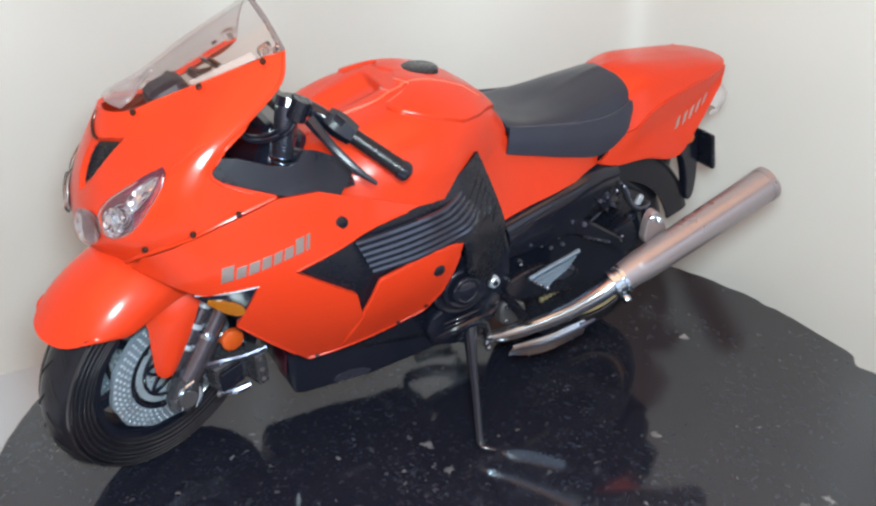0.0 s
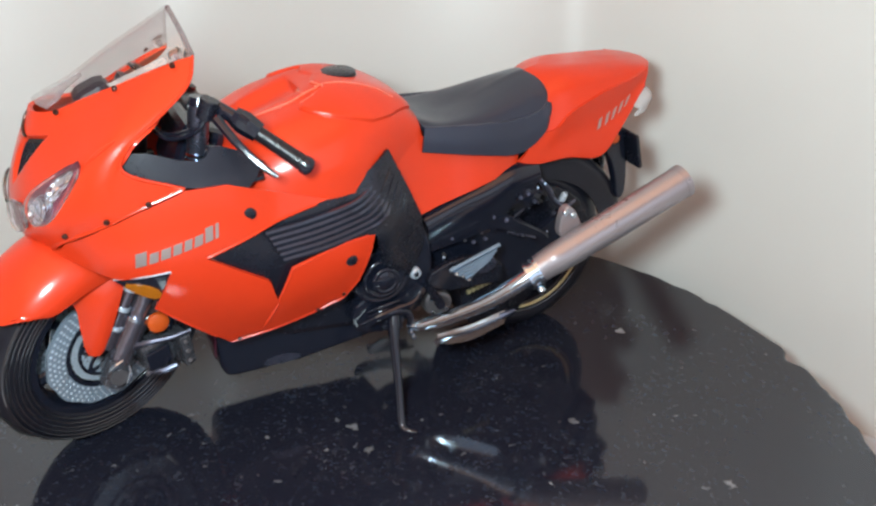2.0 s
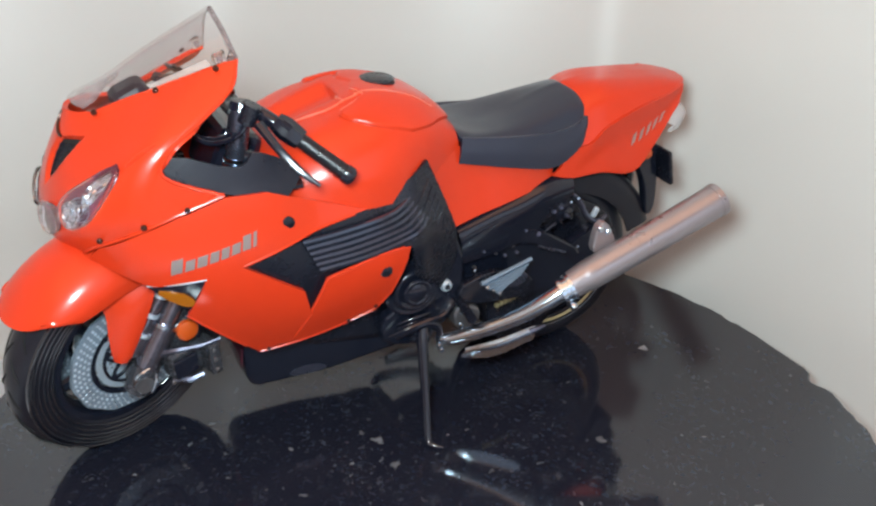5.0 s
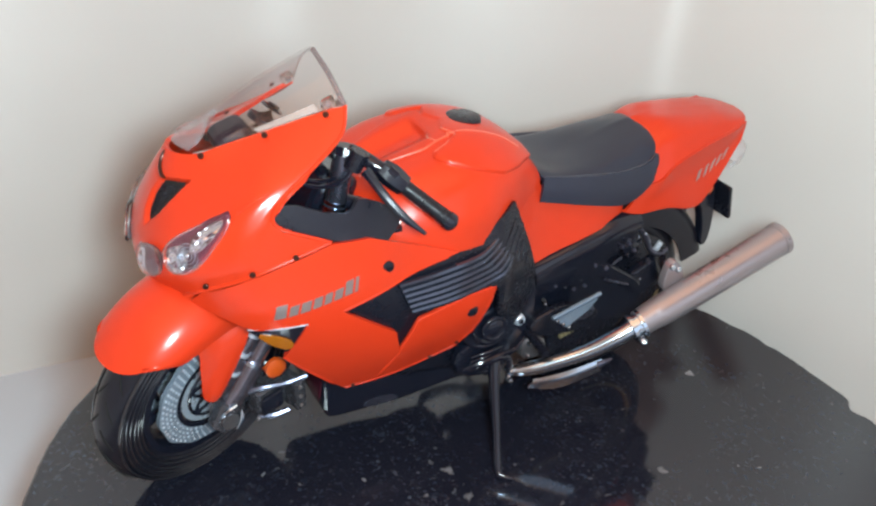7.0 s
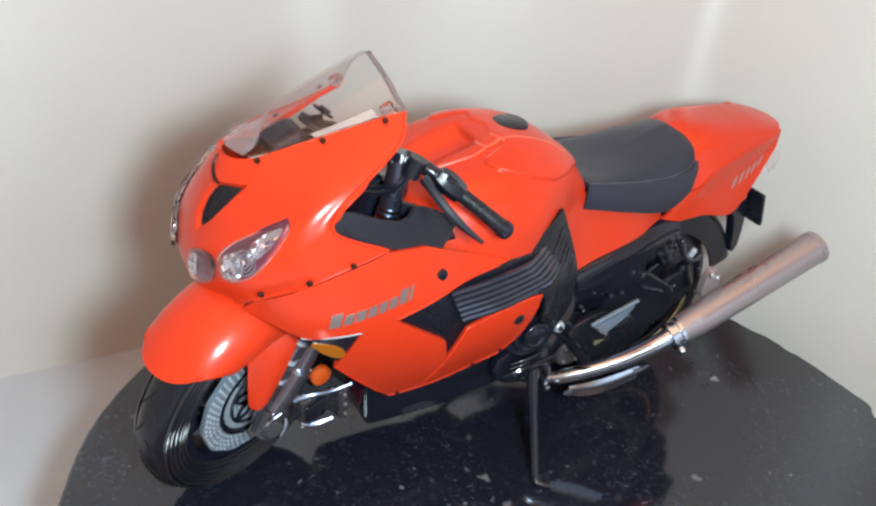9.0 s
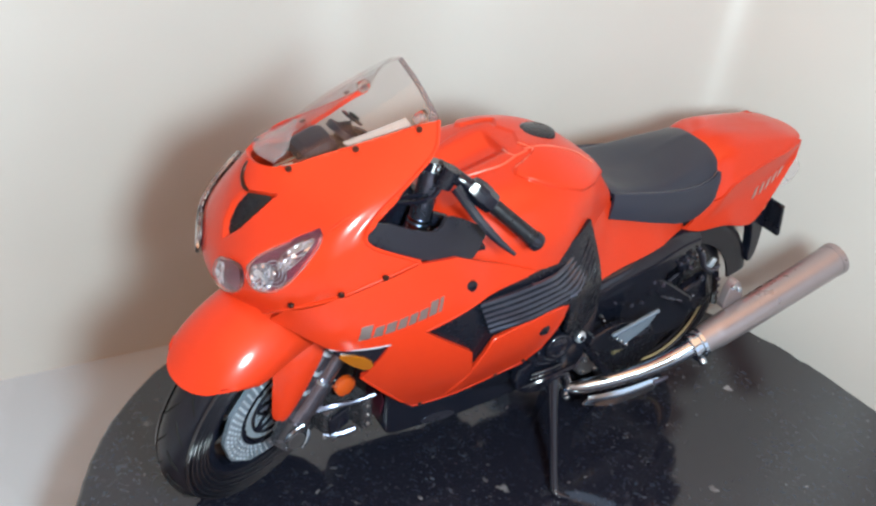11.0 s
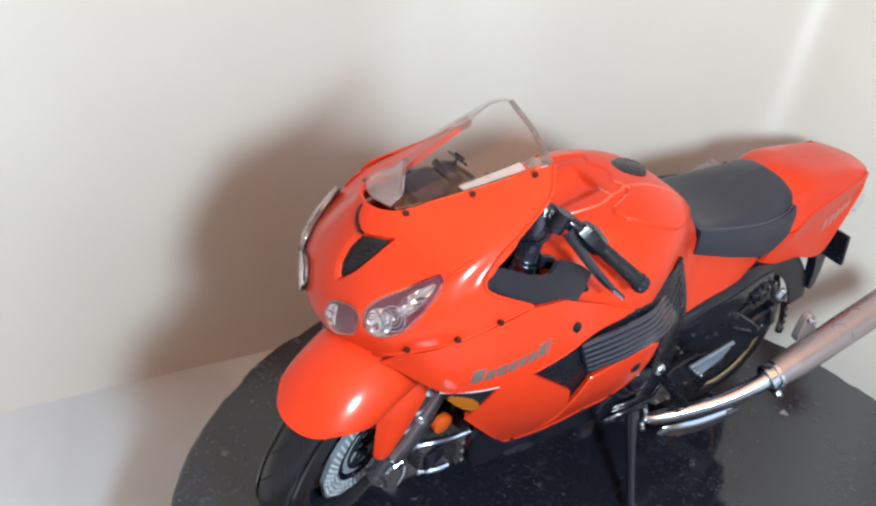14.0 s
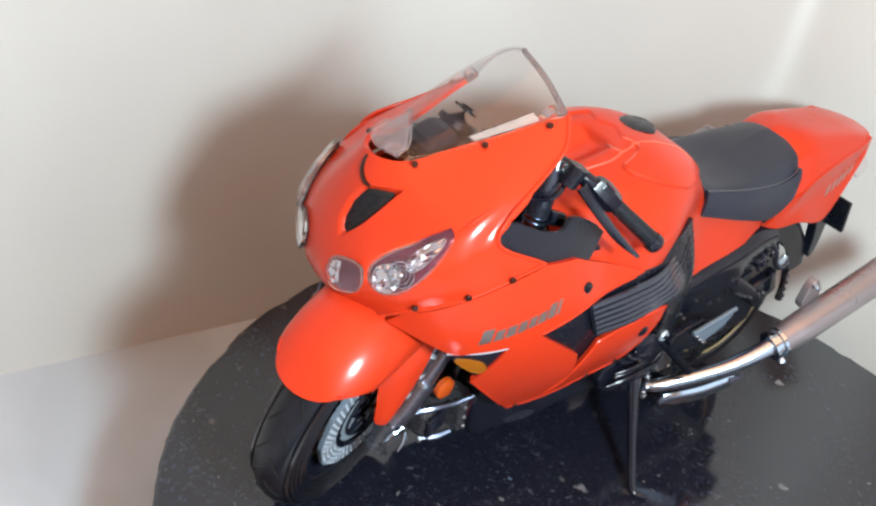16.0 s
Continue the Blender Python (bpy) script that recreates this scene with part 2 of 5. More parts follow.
def patch(name, outline, at, mat, parent, label="", cell=1.5, solid=0.8, offset=-1.0, side=1, raise_by=0.0, flip=False):
    """A panel: the outline in the plane of at()'s two arguments, filled and laid on that surface."""
    edge = []
    for a, b in zip(outline, outline[1:] + outline[:1]):
        n = max(1, int(math.hypot(b[0] - a[0], b[1] - a[1]) / cell))
        edge += [(a[0] + (b[0] - a[0]) * k / n, a[1] + (b[1] - a[1]) * k / n) for k in range(n)]
    xs, ys = [p[0] for p in edge], [p[1] for p in edge]
    inner = []
    y = min(ys) + cell * 0.5
    while y < max(ys):
        x = min(xs) + cell * 0.5
        while x < max(xs):
            if inside((x, y), edge) and min((x - e[0]) ** 2 + (y - e[1]) ** 2 for e in edge) > (0.5 * cell) ** 2:
                inner.append((x, y))
            x += cell
        y += cell
    n = len(edge)
    pts, _, faces, *_ = delaunay_2d_cdt([Vector(p) for p in edge + inner], [], [list(range(n))], 1, 1e-6)
    verts = []
    for p in pts:
        q = Vector(at(p[0], p[1]))
        if raise_by:
            e = cell * 0.1
            q += (Vector(at(p[0] + e, p[1])) - q).cross(Vector(at(p[0], p[1] + e)) - q).normalized() * raise_by * (-1 if flip else 1)
        verts.append((q[0], q[1] * side, q[2]))
    fs = [tuple(f) if (side > 0) != flip else tuple(f)[::-1] for f in faces]
    return link(name, verts, fs, mat, parent, label, solid=solid, offset=offset)


def tube(name, points, radius, mat, parent, label="", seg=12, per=6, cap=True, hollow=0.0):
    """A round bar along a smooth curve; radius: a number or one for each point."""
    rad = radius if isinstance(radius, (list, tuple)) else [radius] * len(points)
    cps, crs = curve_points(points, per), curve_points([(r, 0, 0) for r in rad], per)
    verts, faces = [], []
    up = Vector((0.3, 0.2, 1)).normalized()
    for i, p in enumerate(cps):
        d = (cps[min(i + 1, len(cps) - 1)] - cps[max(i - 1, 0)]).normalized()
        a = up - d * up.dot(d)
        if a.length < 1e-3:
            a = d.orthogonal()
        a.normalize()
        up = a
        b = d.cross(a)
        for k in range(seg):
            w = 2 * math.pi * k / seg
            verts.append(p + (a * math.cos(w) + b * math.sin(w)) * crs[i][0])
    for i in range(len(cps) - 1):
        for k in range(seg):
            faces.append((i * seg + k, i * seg + (k + 1) % seg, (i + 1) * seg + (k + 1) % seg, (i + 1) * seg + k))
    if cap:
        faces += [tuple(range(seg))[::-1], tuple(range((len(cps) - 1) * seg, len(cps) * seg))]
    return link(name, verts, faces, mat, parent, label, solid=hollow)


def lathe(name, profile, centre, mat, parent, label="", seg=64, tilt=None):
    """profile: (radius, y) pairs, turned about the line along y through the centre."""
    verts, faces = [], []
    n = len(profile)
    for k in range(seg):
        w = 2 * math.pi * k / seg
        for r, y in profile:
            q = Vector((r * math.cos(w), y, r * math.sin(w)))
            verts.append((tilt @ q if tilt else q) + Vector(centre))
    for k in range(seg):
        for i in range(n - 1):
            faces.append((k * n + i, k * n + i + 1, ((k + 1) % seg) * n + i + 1, ((k + 1) % seg) * n + i))
    return link(name, verts, faces, mat, parent, label)


def prism(name, outline, y0, y1, mat, parent, label="", bevel=0.4):
    """A plate with the outline in x, z, from y0 to y1."""
    n = len(outline)
    verts = [(x, y0, z) for x, z in outline] + [(x, y1, z) for x, z in outline]
    faces = [tuple(range(n)), tuple(range(n, 2 * n))[::-1]] + [(i, i + n, (i + 1) % n + n, (i + 1) % n) for i in range(n)]
    ob = link(name, verts, faces, mat, parent, label, smooth=False, bevel=bevel)
    bm = bmesh.new()
    bm.from_mesh(ob.data)
    bmesh.ops.recalc_face_normals(bm, faces=bm.faces)
    bm.to_mesh(ob.data)
    bm.free()
    return ob


def disc(name, centre, axis, radius, length, mat, parent, label="", seg=16, round_by=0.25):
    """A short round stud along axis, rounded at its outer end."""
    d = Vector(axis).normalized()
    a = d.orthogonal().normalized()
    b = d.cross(a)
    rings = [(radius, 0), (radius, length * (1 - round_by)), (radius * (1 - round_by), length)]
    verts, faces = [], []
    for r, h in rings:
        for k in range(seg):
            w = 2 * math.pi * k / seg
            verts.append(Vector(centre) + d * h + (a * math.cos(w) + b * math.sin(w)) * r)
    for i in range(len(rings) - 1):
        for k in range(seg):
            faces.append((i * seg + k, i * seg + (k + 1) % seg, (i + 1) * seg + (k + 1) % seg, (i + 1) * seg + k))
    faces += [tuple(range(seg))[::-1], tuple(range((len(rings) - 1) * seg, len(rings) * seg))]
    return link(name, verts, faces, mat, parent, label)


def block(name, centre, size, mat, parent, label="", turn=(0, 0, 0), bevel=0.5):
    r = Euler([radians(a) for a in turn]).to_matrix()
    verts = [Vector(centre) + r @ Vector((sx * size[0] / 2, sy * size[1] / 2, sz * size[2] / 2)) for sx in (-1, 1) for sy in (-1, 1) for sz in (-1, 1)]
    faces = [(0, 1, 3, 2), (4, 6, 7, 5), (0, 4, 5, 1), (2, 3, 7, 6), (0, 2, 6, 4), (1, 5, 7, 3)]
    return link(name, verts, faces, mat, parent, label, smooth=False, bevel=bevel)


def spline_height(points):
    """The thin-plate surface w(a, b) through points (a, b, w)."""
    p = np.array(points, float)
    d = np.linalg.norm(p[:, None, :2] - p[None, :, :2], axis=2)
    k = np.where(d > 0, d * d * np.log(d + 1e-12), 0) + 2.0 * np.eye(len(p))
    q = np.c_[np.ones(len(p)), p[:, :2]]
    m = np.block([[k, q], [q.T, np.zeros((3, 3))]])
    w = np.linalg.solve(m, np.r_[p[:, 2], 0, 0, 0])

    def at(a, b):
        r = np.hypot(p[:, 0] - a, p[:, 1] - b)
        return float(w[:-3] @ np.where(r > 0, r * r * np.log(r + 1e-12), 0) + w[-3] + w[-2] * a + w[-1] * b)
    return at


# ---- the large structure: floor, curved wall, granite slab ----
FLOOR_Z = -40.0


def wall_material():
    m = material("cream_glazed_wall", (0.60, 0.585, 0.555), 0.36, grain=0.02, scale=40)
    nt = m.node_tree
    b = nt.nodes["Principled BSDF"]
    b.inputs["Specular IOR Level"].default_value = 0.52
    b.inputs["Anisotropic"].default_value = 0.85
    b.inputs["Anisotropic Rotation"].default_value = 0.25
    tan = nt.nodes.new("ShaderNodeTangent")
    tan.direction_type = "RADIAL"
    tan.axis = "Z"
    nt.links.new(tan.outputs[0], b.inputs["Tangent"])
    return m


WALL = wall_material()


def marble():
    m = bpy.data.materials.new("white_marble")
    m.use_nodes = True
    nt = m.node_tree
    b = nt.nodes["Principled BSDF"]
    tc = nt.nodes.new("ShaderNodeTexCoord")
    warp = nt.nodes.new("ShaderNodeTexNoise")
    warp.inputs["Scale"].default_value = 14
    warp.inputs["Detail"].default_value = 6
    nt.links.new(tc.outputs["Object"], warp.inputs["Vector"])
    vein = nt.nodes.new("ShaderNodeTexNoise")
    vein.inputs["Scale"].default_value = 9
    vein.inputs["Detail"].default_value = 8
    vein.inputs["Distortion"].default_value = 1.2
    nt.links.new(warp.outputs["Color"], vein.inputs["Vector"])
    nt.links.new(tc.outputs["Object"], vein.inputs["Vector"])
    ramp = nt.nodes.new("ShaderNodeValToRGB")
    e = ramp.color_ramp.elements
    e[0].position, e[0].color = 0.40, (0.43, 0.49, 0.55, 1)
    e[1].position, e[1].color = 0.56, (0.50, 0.57, 0.64, 1)
    nt.links.new(vein.outputs["Fac"], ramp.inputs["Fac"])
    nt.links.new(ramp.outputs["Color"], b.inputs["Base Color"])
    b.inputs["Roughness"].default_value = 0.35
    return m


floor_ob = link("floor", [(-1500, -1500, FLOOR_Z), (1500, -1500, FLOOR_Z), (1500, 1500, FLOOR_Z), (-1500, 1500, FLOOR_Z)], [(0, 1, 2, 3)], marble(), smooth=False)
tagged(floor_ob, "white marble surface with faint grey veins", "floor", kind="structure")

# the back wall: flat runs with two rounded bends, as corners (x, y, radius of the bend)
WALL_LINE = [(-620, -420, 60), (-400, 20, 160), (-190, 107.5, 200), (55, 106.3, 85), (169, 37.6, 42), (262, -133.7, 120), (330, -460, 0)]


def bent_line(corners, steps=14):
    """The line through the corners, each rounded to its radius."""
    pts = [Vector((corners[0][0], corners[0][1], 0))]
    for p, q, n in zip(corners, corners[1:], corners[2:]):
        c, rad = Vector((q[0], q[1], 0)), q[2]
        a, b = (Vector((p[0], p[1], 0)) - c).normalized(), (Vector((n[0], n[1], 0)) - c).normalized()
        half = a.angle(b) / 2
        mid = c + (a + b).normalized() * rad / math.sin(half)
        start, end = c + a * rad / math.tan(half), c + b * rad / math.tan(half)
        pts += [mid + (start - mid).lerp(end - mid, k / steps).normalized() * rad for k in range(steps + 1)]
    return pts + [Vector((corners[-1][0], corners[-1][1], 0))]


def build_wall():
    base = bent_line(WALL_LINE)
    out = []
    for i, p in enumerate(base):
        d = (base[min(i + 1, len(base) - 1)] - base[max(i - 1, 0)]).normalized()
        out.append(p + Vector((-d.y, d.x, 0)) * 12)
    ring = base + out[::-1]
    n = len(ring)
    verts = [(p.x, p.y, FLOOR_Z) for p in ring] + [(p.x, p.y, 620) for p in ring]
    k = len(base)
    faces = [(i, i + n, (i + 1) % n + n, (i + 1) % n) for i in range(n)]
    faces += [(n + i, n + n - 1 - i, n + n - 2 - i, n + i + 1) for i in range(k - 1)]
    ob = link("wall_back", verts, faces, WALL)
    bm = bmesh.new()
    bm.from_mesh(ob.data)
    bmesh.ops.recalc_face_normals(bm, faces=bm.faces)
    for e in bm.edges:
        if len(e.link_faces) == 2 and e.calc_face_angle(0) > radians(50):
            e.smooth = False
    bm.to_mesh(ob.data)
    bm.free()
    return tagged(ob, "smooth cream glossy curved wall behind the slab", "wall", kind="structure")


build_wall()
mark = link("wall_mark", [(209.9, -37.1, 46.0), *[(209.9 + 0.71 * c, -37.1 - 1.32 * c, 46.0 + 0.7 * d) for c, d in ((-1, 0), (-0.5, 0.8), (0.5, 1), (1.1, 0.1), (0.4, -0.7), (-0.6, -0.9))]], [(0, 1, 2), (0, 2, 3), (0, 3, 4), (0, 4, 5), (0, 5, 6), (0, 6, 1)], material("wall_stain", (0.16, 0.15, 0.15), 0.6, grain=0.3), smooth=False)
tagged(mark, "small grey speck of dirt on the cream wall", "stain", kind="structure")
ROOM = material("room_plaster", (0.50, 0.37, 0.27), 0.7, grain=0.04, scale=6)
CEIL = 1580.0


def room_wall(name, x0, y0, x1, y1):
    d = Vector((x1 - x0, y1 - y0, 0)).normalized()
    o = Vector((d.y, -d.x, 0)) * 60
    ring = [Vector((x0, y0, 0)), Vector((x1, y1, 0)), Vector((x1, y1, 0)) + o, Vector((x0, y0, 0)) + o]
    verts = [(p.x, p.y, FLOOR_Z) for p in ring] + [(p.x, p.y, CEIL) for p in ring]
    faces = [(3, 2, 1, 0), (4, 5, 6, 7)] + [(i, (i + 1) % 4, (i + 1) % 4 + 4, i + 4) for i in range(4)]
    tagged(link(name, verts, faces, ROOM, smooth=False), "plain warm plaster room wall", "wall", kind="structure")


room_wall("wall_north", 1500, 1500, -1500, 1500)
room_wall("wall_west", -1500, 1500, -1500, -1500)
room_wall("wall_south", -1500, -1500, 1500, -1500)
room_wall("wall_east", 1500, -1500, 1500, 1500)
WOOD = material("painted_window_wood", (0.7, 0.68, 0.64), 0.4, grain=0.05, scale=60)
window = new("window_1")
tagged(window, "plain white-framed window in the room wall", "window", kind="structure")
for cx, cz, w, h in ((200, 1155, 1430, 60), (200, 85, 1430, 60), (-485, 620, 60, 1010), (885, 620, 60, 1010)):
    link("window_frame", [(cx + a * w / 2, y, cz + b * h / 2) for y in (-1498, -1460) for a, b in ((-1, -1), (1, -1), (1, 1), (-1, 1))], [(0, 1, 2, 3), (7, 6, 5, 4), (0, 4, 5, 1), (1, 5, 6, 2), (2, 6, 7, 3), (3, 7, 4, 0)], WOOD, window, smooth=False)
roof = link("ceiling", [(x, y, z) for z in (CEIL, CEIL + 60) for x, y in ((-1500, -1500), (1500, -1500), (1500, 1500), (-1500, 1500))], [(3, 2, 1, 0), (4, 5, 6, 7), (0, 1, 5, 4), (1, 2, 6, 5), (2, 3, 7, 6), (3, 0, 4, 7)], ROOM, smooth=False)
tagged(roof, "plain plaster ceiling", "ceiling", kind="structure")


def granite():
    m = bpy.data.materials.new("polished_black_granite")
    m.use_nodes = True
    nt = m.node_tree
    b = nt.nodes["Principled BSDF"]
    tc = nt.nodes.new("ShaderNodeTexCoord")
    warp = nt.nodes.new("ShaderNodeTexNoise")
    warp.inputs["Scale"].default_value = 500
    wob = nt.nodes.new("ShaderNodeVectorMath")
    wob.operation = "MULTIPLY_ADD"
    wob.inputs[1].default_value = (0.0034, 0.0034, 0.0034)
    nt.links.new(tc.outputs["Object"], warp.inputs["Vector"])
    nt.links.new(warp.outputs["Color"], wob.inputs[0])
    nt.links.new(tc.outputs["Object"], wob.inputs[2])
    total = None
    for scale, share, size, bright in ((190, 0.970, 0.30, 0.42), (560, 0.972, 0.40, 0.14), (1600, 0.86, 0.6, 0.04)):
        v = nt.nodes.new("ShaderNodeTexVoronoi")
        v.inputs["Scale"].default_value = scale
        nt.links.new(wob.outputs[0], v.inputs["Vector"])
        sep = nt.nodes.new("ShaderNodeSeparateColor")
        nt.links.new(v.outputs["Color"], sep.inputs[0])
        pick = nt.nodes.new("ShaderNodeMapRange")
        pick.inputs["From Min"].default_value, pick.inputs["From Max"].default_value = share, 1.0
        pick.inputs["To Max"].default_value = bright
        nt.links.new(sep.outputs[0], pick.inputs["Value"])
        near = nt.nodes.new("ShaderNodeMapRange")
        near.inputs["From Min"].default_value, near.inputs["From Max"].default_value = size, size * 0.55
        nt.links.new(v.outputs["Distance"], near.inputs["Value"])
        mul = nt.nodes.new("ShaderNodeMath")
        mul.operation = "MULTIPLY"
        nt.links.new(pick.outputs[0], mul.inputs[0])
        nt.links.new(near.outputs[0], mul.inputs[1])
        if total is None:
            total = mul
        else:
            add = nt.nodes.new("ShaderNodeMath")
            nt.links.new(total.outputs[0], add.inputs[0])
            nt.links.new(mul.outputs[0], add.inputs[1])
            total = add
    patchy = nt.nodes.new("ShaderNodeTexNoise")
    patchy.inputs["Scale"].default_value = 28
    patchy.inputs["Detail"].default_value = 4
    nt.links.new(tc.outputs["Object"], patchy.inputs["Vector"])
    pr = nt.nodes.new("ShaderNodeMapRange")
    pr.inputs["From Min"].default_value, pr.inputs["From Max"].default_value = 0.35, 0.7
    pr.inputs["To Min"].default_value, pr.inputs["To Max"].default_value = 0.05, 1.7
    nt.links.new(patchy.outputs["Fac"], pr.inputs["Value"])
    spread = nt.nodes.new("ShaderNodeMath")
    spread.operation = "MULTIPLY"
    nt.links.new(total.outputs[0], spread.inputs[0])
    nt.links.new(pr.outputs[0], spread.inputs[1])
    mix = nt.nodes.new("ShaderNodeMix")
    mix.data_type = "RGBA"
    mix.inputs["A"].default_value = (0.0092, 0.0102, 0.0178, 1)
    mix.inputs["B"].default_value = (0.80, 0.82, 0.86, 1)
    nt.links.new(spread.outputs[0], mix.inputs["Factor"])
    nt.links.new(mix.outputs["Result"], b.inputs["Base Color"])
    b.inputs["Roughness"].default_value = 0.08
    b.inputs["IOR"].default_value = 1.66
    # crystals below the polish, each tilted its own way
    flake = nt.nodes.new("ShaderNodeTexVoronoi")
    flake.inputs["Scale"].default_value = 1150
    nt.links.new(wob.outputs[0], flake.inputs["Vector"])
    tilt = nt.nodes.new("ShaderNodeVectorMath")
    tilt.operation = "SUBTRACT"
    tilt.inputs[1].default_value = (0.5, 0.5, 0.5)
    nt.links.new(flake.outputs["Color"], tilt.inputs[0])
    geo = nt.nodes.new("ShaderNodeNewGeometry")
    lean = nt.nodes.new("ShaderNodeVectorMath")
    lean.operation = "MULTIPLY_ADD"
    lean.inputs[1].default_value = (1.1, 1.1, 0.2)
    nt.links.new(tilt.outputs[0], lean.inputs[0])
    nt.links.new(geo.outputs["Normal"], lean.inputs[2])
    unit = nt.nodes.new("ShaderNodeVectorMath")
    unit.operation = "NORMALIZE"
    nt.links.new(lean.outputs[0], unit.inputs[0])
    crystal = nt.nodes.new("ShaderNodeBsdfPrincipled")
    crystal.inputs["Base Color"].default_value = (0.40, 0.56, 0.78, 1)
    crystal.inputs["Metallic"].default_value = 1.0
    crystal.inputs["Roughness"].default_value = 0.42
    nt.links.new(unit.outputs[0], crystal.inputs["Normal"])
    hue = nt.nodes.new("ShaderNodeSeparateColor")
    nt.links.new(flake.outputs["Color"], hue.inputs[0])
    some = nt.nodes.new("ShaderNodeMapRange")
    some.inputs["From Min"].default_value, some.inputs["From Max"].default_value = 0.86, 0.96
    some.inputs["To Max"].default_value = 0.06
    nt.links.new(hue.outputs[2], some.inputs["Value"])
    share = nt.nodes.new("ShaderNodeMath")
    share.operation = "MULTIPLY"
    nt.links.new(some.outputs[0], share.inputs[1])
    nt.links.new(pr.outputs[0], share.inputs[0])
    both = nt.nodes.new("ShaderNodeMixShader")
    nt.links.new(share.outputs[0], both.inputs[0])
    nt.links.new(b.outputs[0], both.inputs[1])
    nt.links.new(crystal.outputs[0], both.inputs[2])
    nt.links.new(both.outputs[0], nt.nodes["Material Output"].inputs["Surface"])
    return m


GRANITE = granite()


def build_slab():
    rng = random.Random(5)
    seg = 360
    verts, faces = [], []
    chips = [(rng.uniform(0, 6.283), rng.uniform(0.012, 0.04), rng.uniform(0.3, 1.3)) for _ in range(34)]
    chips.append((2 * math.pi - 0.125, 0.035, 3.6))  # the one deep chip
    rad = []
    for k in range(seg):
        w = 2 * math.pi * k / seg
        r = 117 + 0.7 * noise.noise(Vector((math.cos(w) * 4, math.sin(w) * 4, 0))) + 0.35 * noise.noise(Vector((math.cos(w) * 22, math.sin(w) * 22, 3)))
        for c, s, d in chips:
            a = abs((w - c + math.pi) % (2 * math.pi) - math.pi)
            if a < s:
                r -= d * (1 - a / s) ** 0.5 * 0.7
        rad.append(r)
    rings = [(0.0, 0.0), (-0.6, -0.05), (0.15, -0.8), (0.5, -9), (0.2, -18)]
    verts.append((67, -41, 0))
    for dr, z in rings:
        for k in range(seg):
            w = 2 * math.pi * k / seg
            r = rad[k] - (1.2 if z == 0.0 else 0) + dr
            verts.append((67 + r * math.cos(w), -41 + r * math.sin(w), z))
    for k in range(seg):
        faces.append((0, 1 + k, 1 + (k + 1) % seg))
        for i in range(len(rings) - 1):
            a, b2 = 1 + i * seg, 1 + (i + 1) * seg
            faces.append((a + k, b2 + k, b2 + (k + 1) % seg, a + (k + 1) % seg))
    faces.append(tuple(1 + (len(rings) - 1) * seg + k for k in range(seg))[::-1])
    ob = link("granite_slab", verts, faces, GRANITE, smooth=False)
    return tagged(ob, "round polished black granite slab with chipped edge", "slab")


build_slab()
base = lathe("plinth", [(0, -10.95), (78, -10.95), (80, -9.9), (80, 9.9), (78, 10.95), (0, 10.95)], (67, -41, -29.0), material("plinth_grey", (0.25, 0.22, 0.2), 0.6, grain=0.1), None, tilt=Matrix.Rotation(radians(90), 3, "X"))
tagged(base, "plain round grey plinth under the granite slab", "plinth")

# ---- the toy motorcycle ----
bike = new("toy_motorcycle")
tagged(bike, "orange and black toy sport motorcycle on its side stand", "toy motorcycle")
# every part of the bike hangs under it, at places counted from the front wheel

# the front end is turned to the left about the steering head
AXIS = Vector((25, 0, 65)).normalized()
STEER = Matrix.Translation((0, 0, 3.05 * MM)) @ Matrix.Translation((4 * MM, 0, 22 * MM)) @ Matrix.Rotation(radians(24.5), 4, AXIS) @ Matrix.Translation((-4 * MM, 0, -22 * MM))
MIRROR = STEER @ Matrix.Diagonal((1, -1, 1, 1)) @ STEER.inverted()


def opposite(p):
    """The place on the other fork side that answers to p."""
    return (MIRROR @ (Vector(p) * MM)) / MM


def low_right(p):
    """The place on the turned-away side of the handlebars that answers to p."""
    return Vector((p[0] - 9, -p[1] + 2, p[2] - 12.5))


def steered(ob):
    ob.matrix_basis = STEER
    return ob


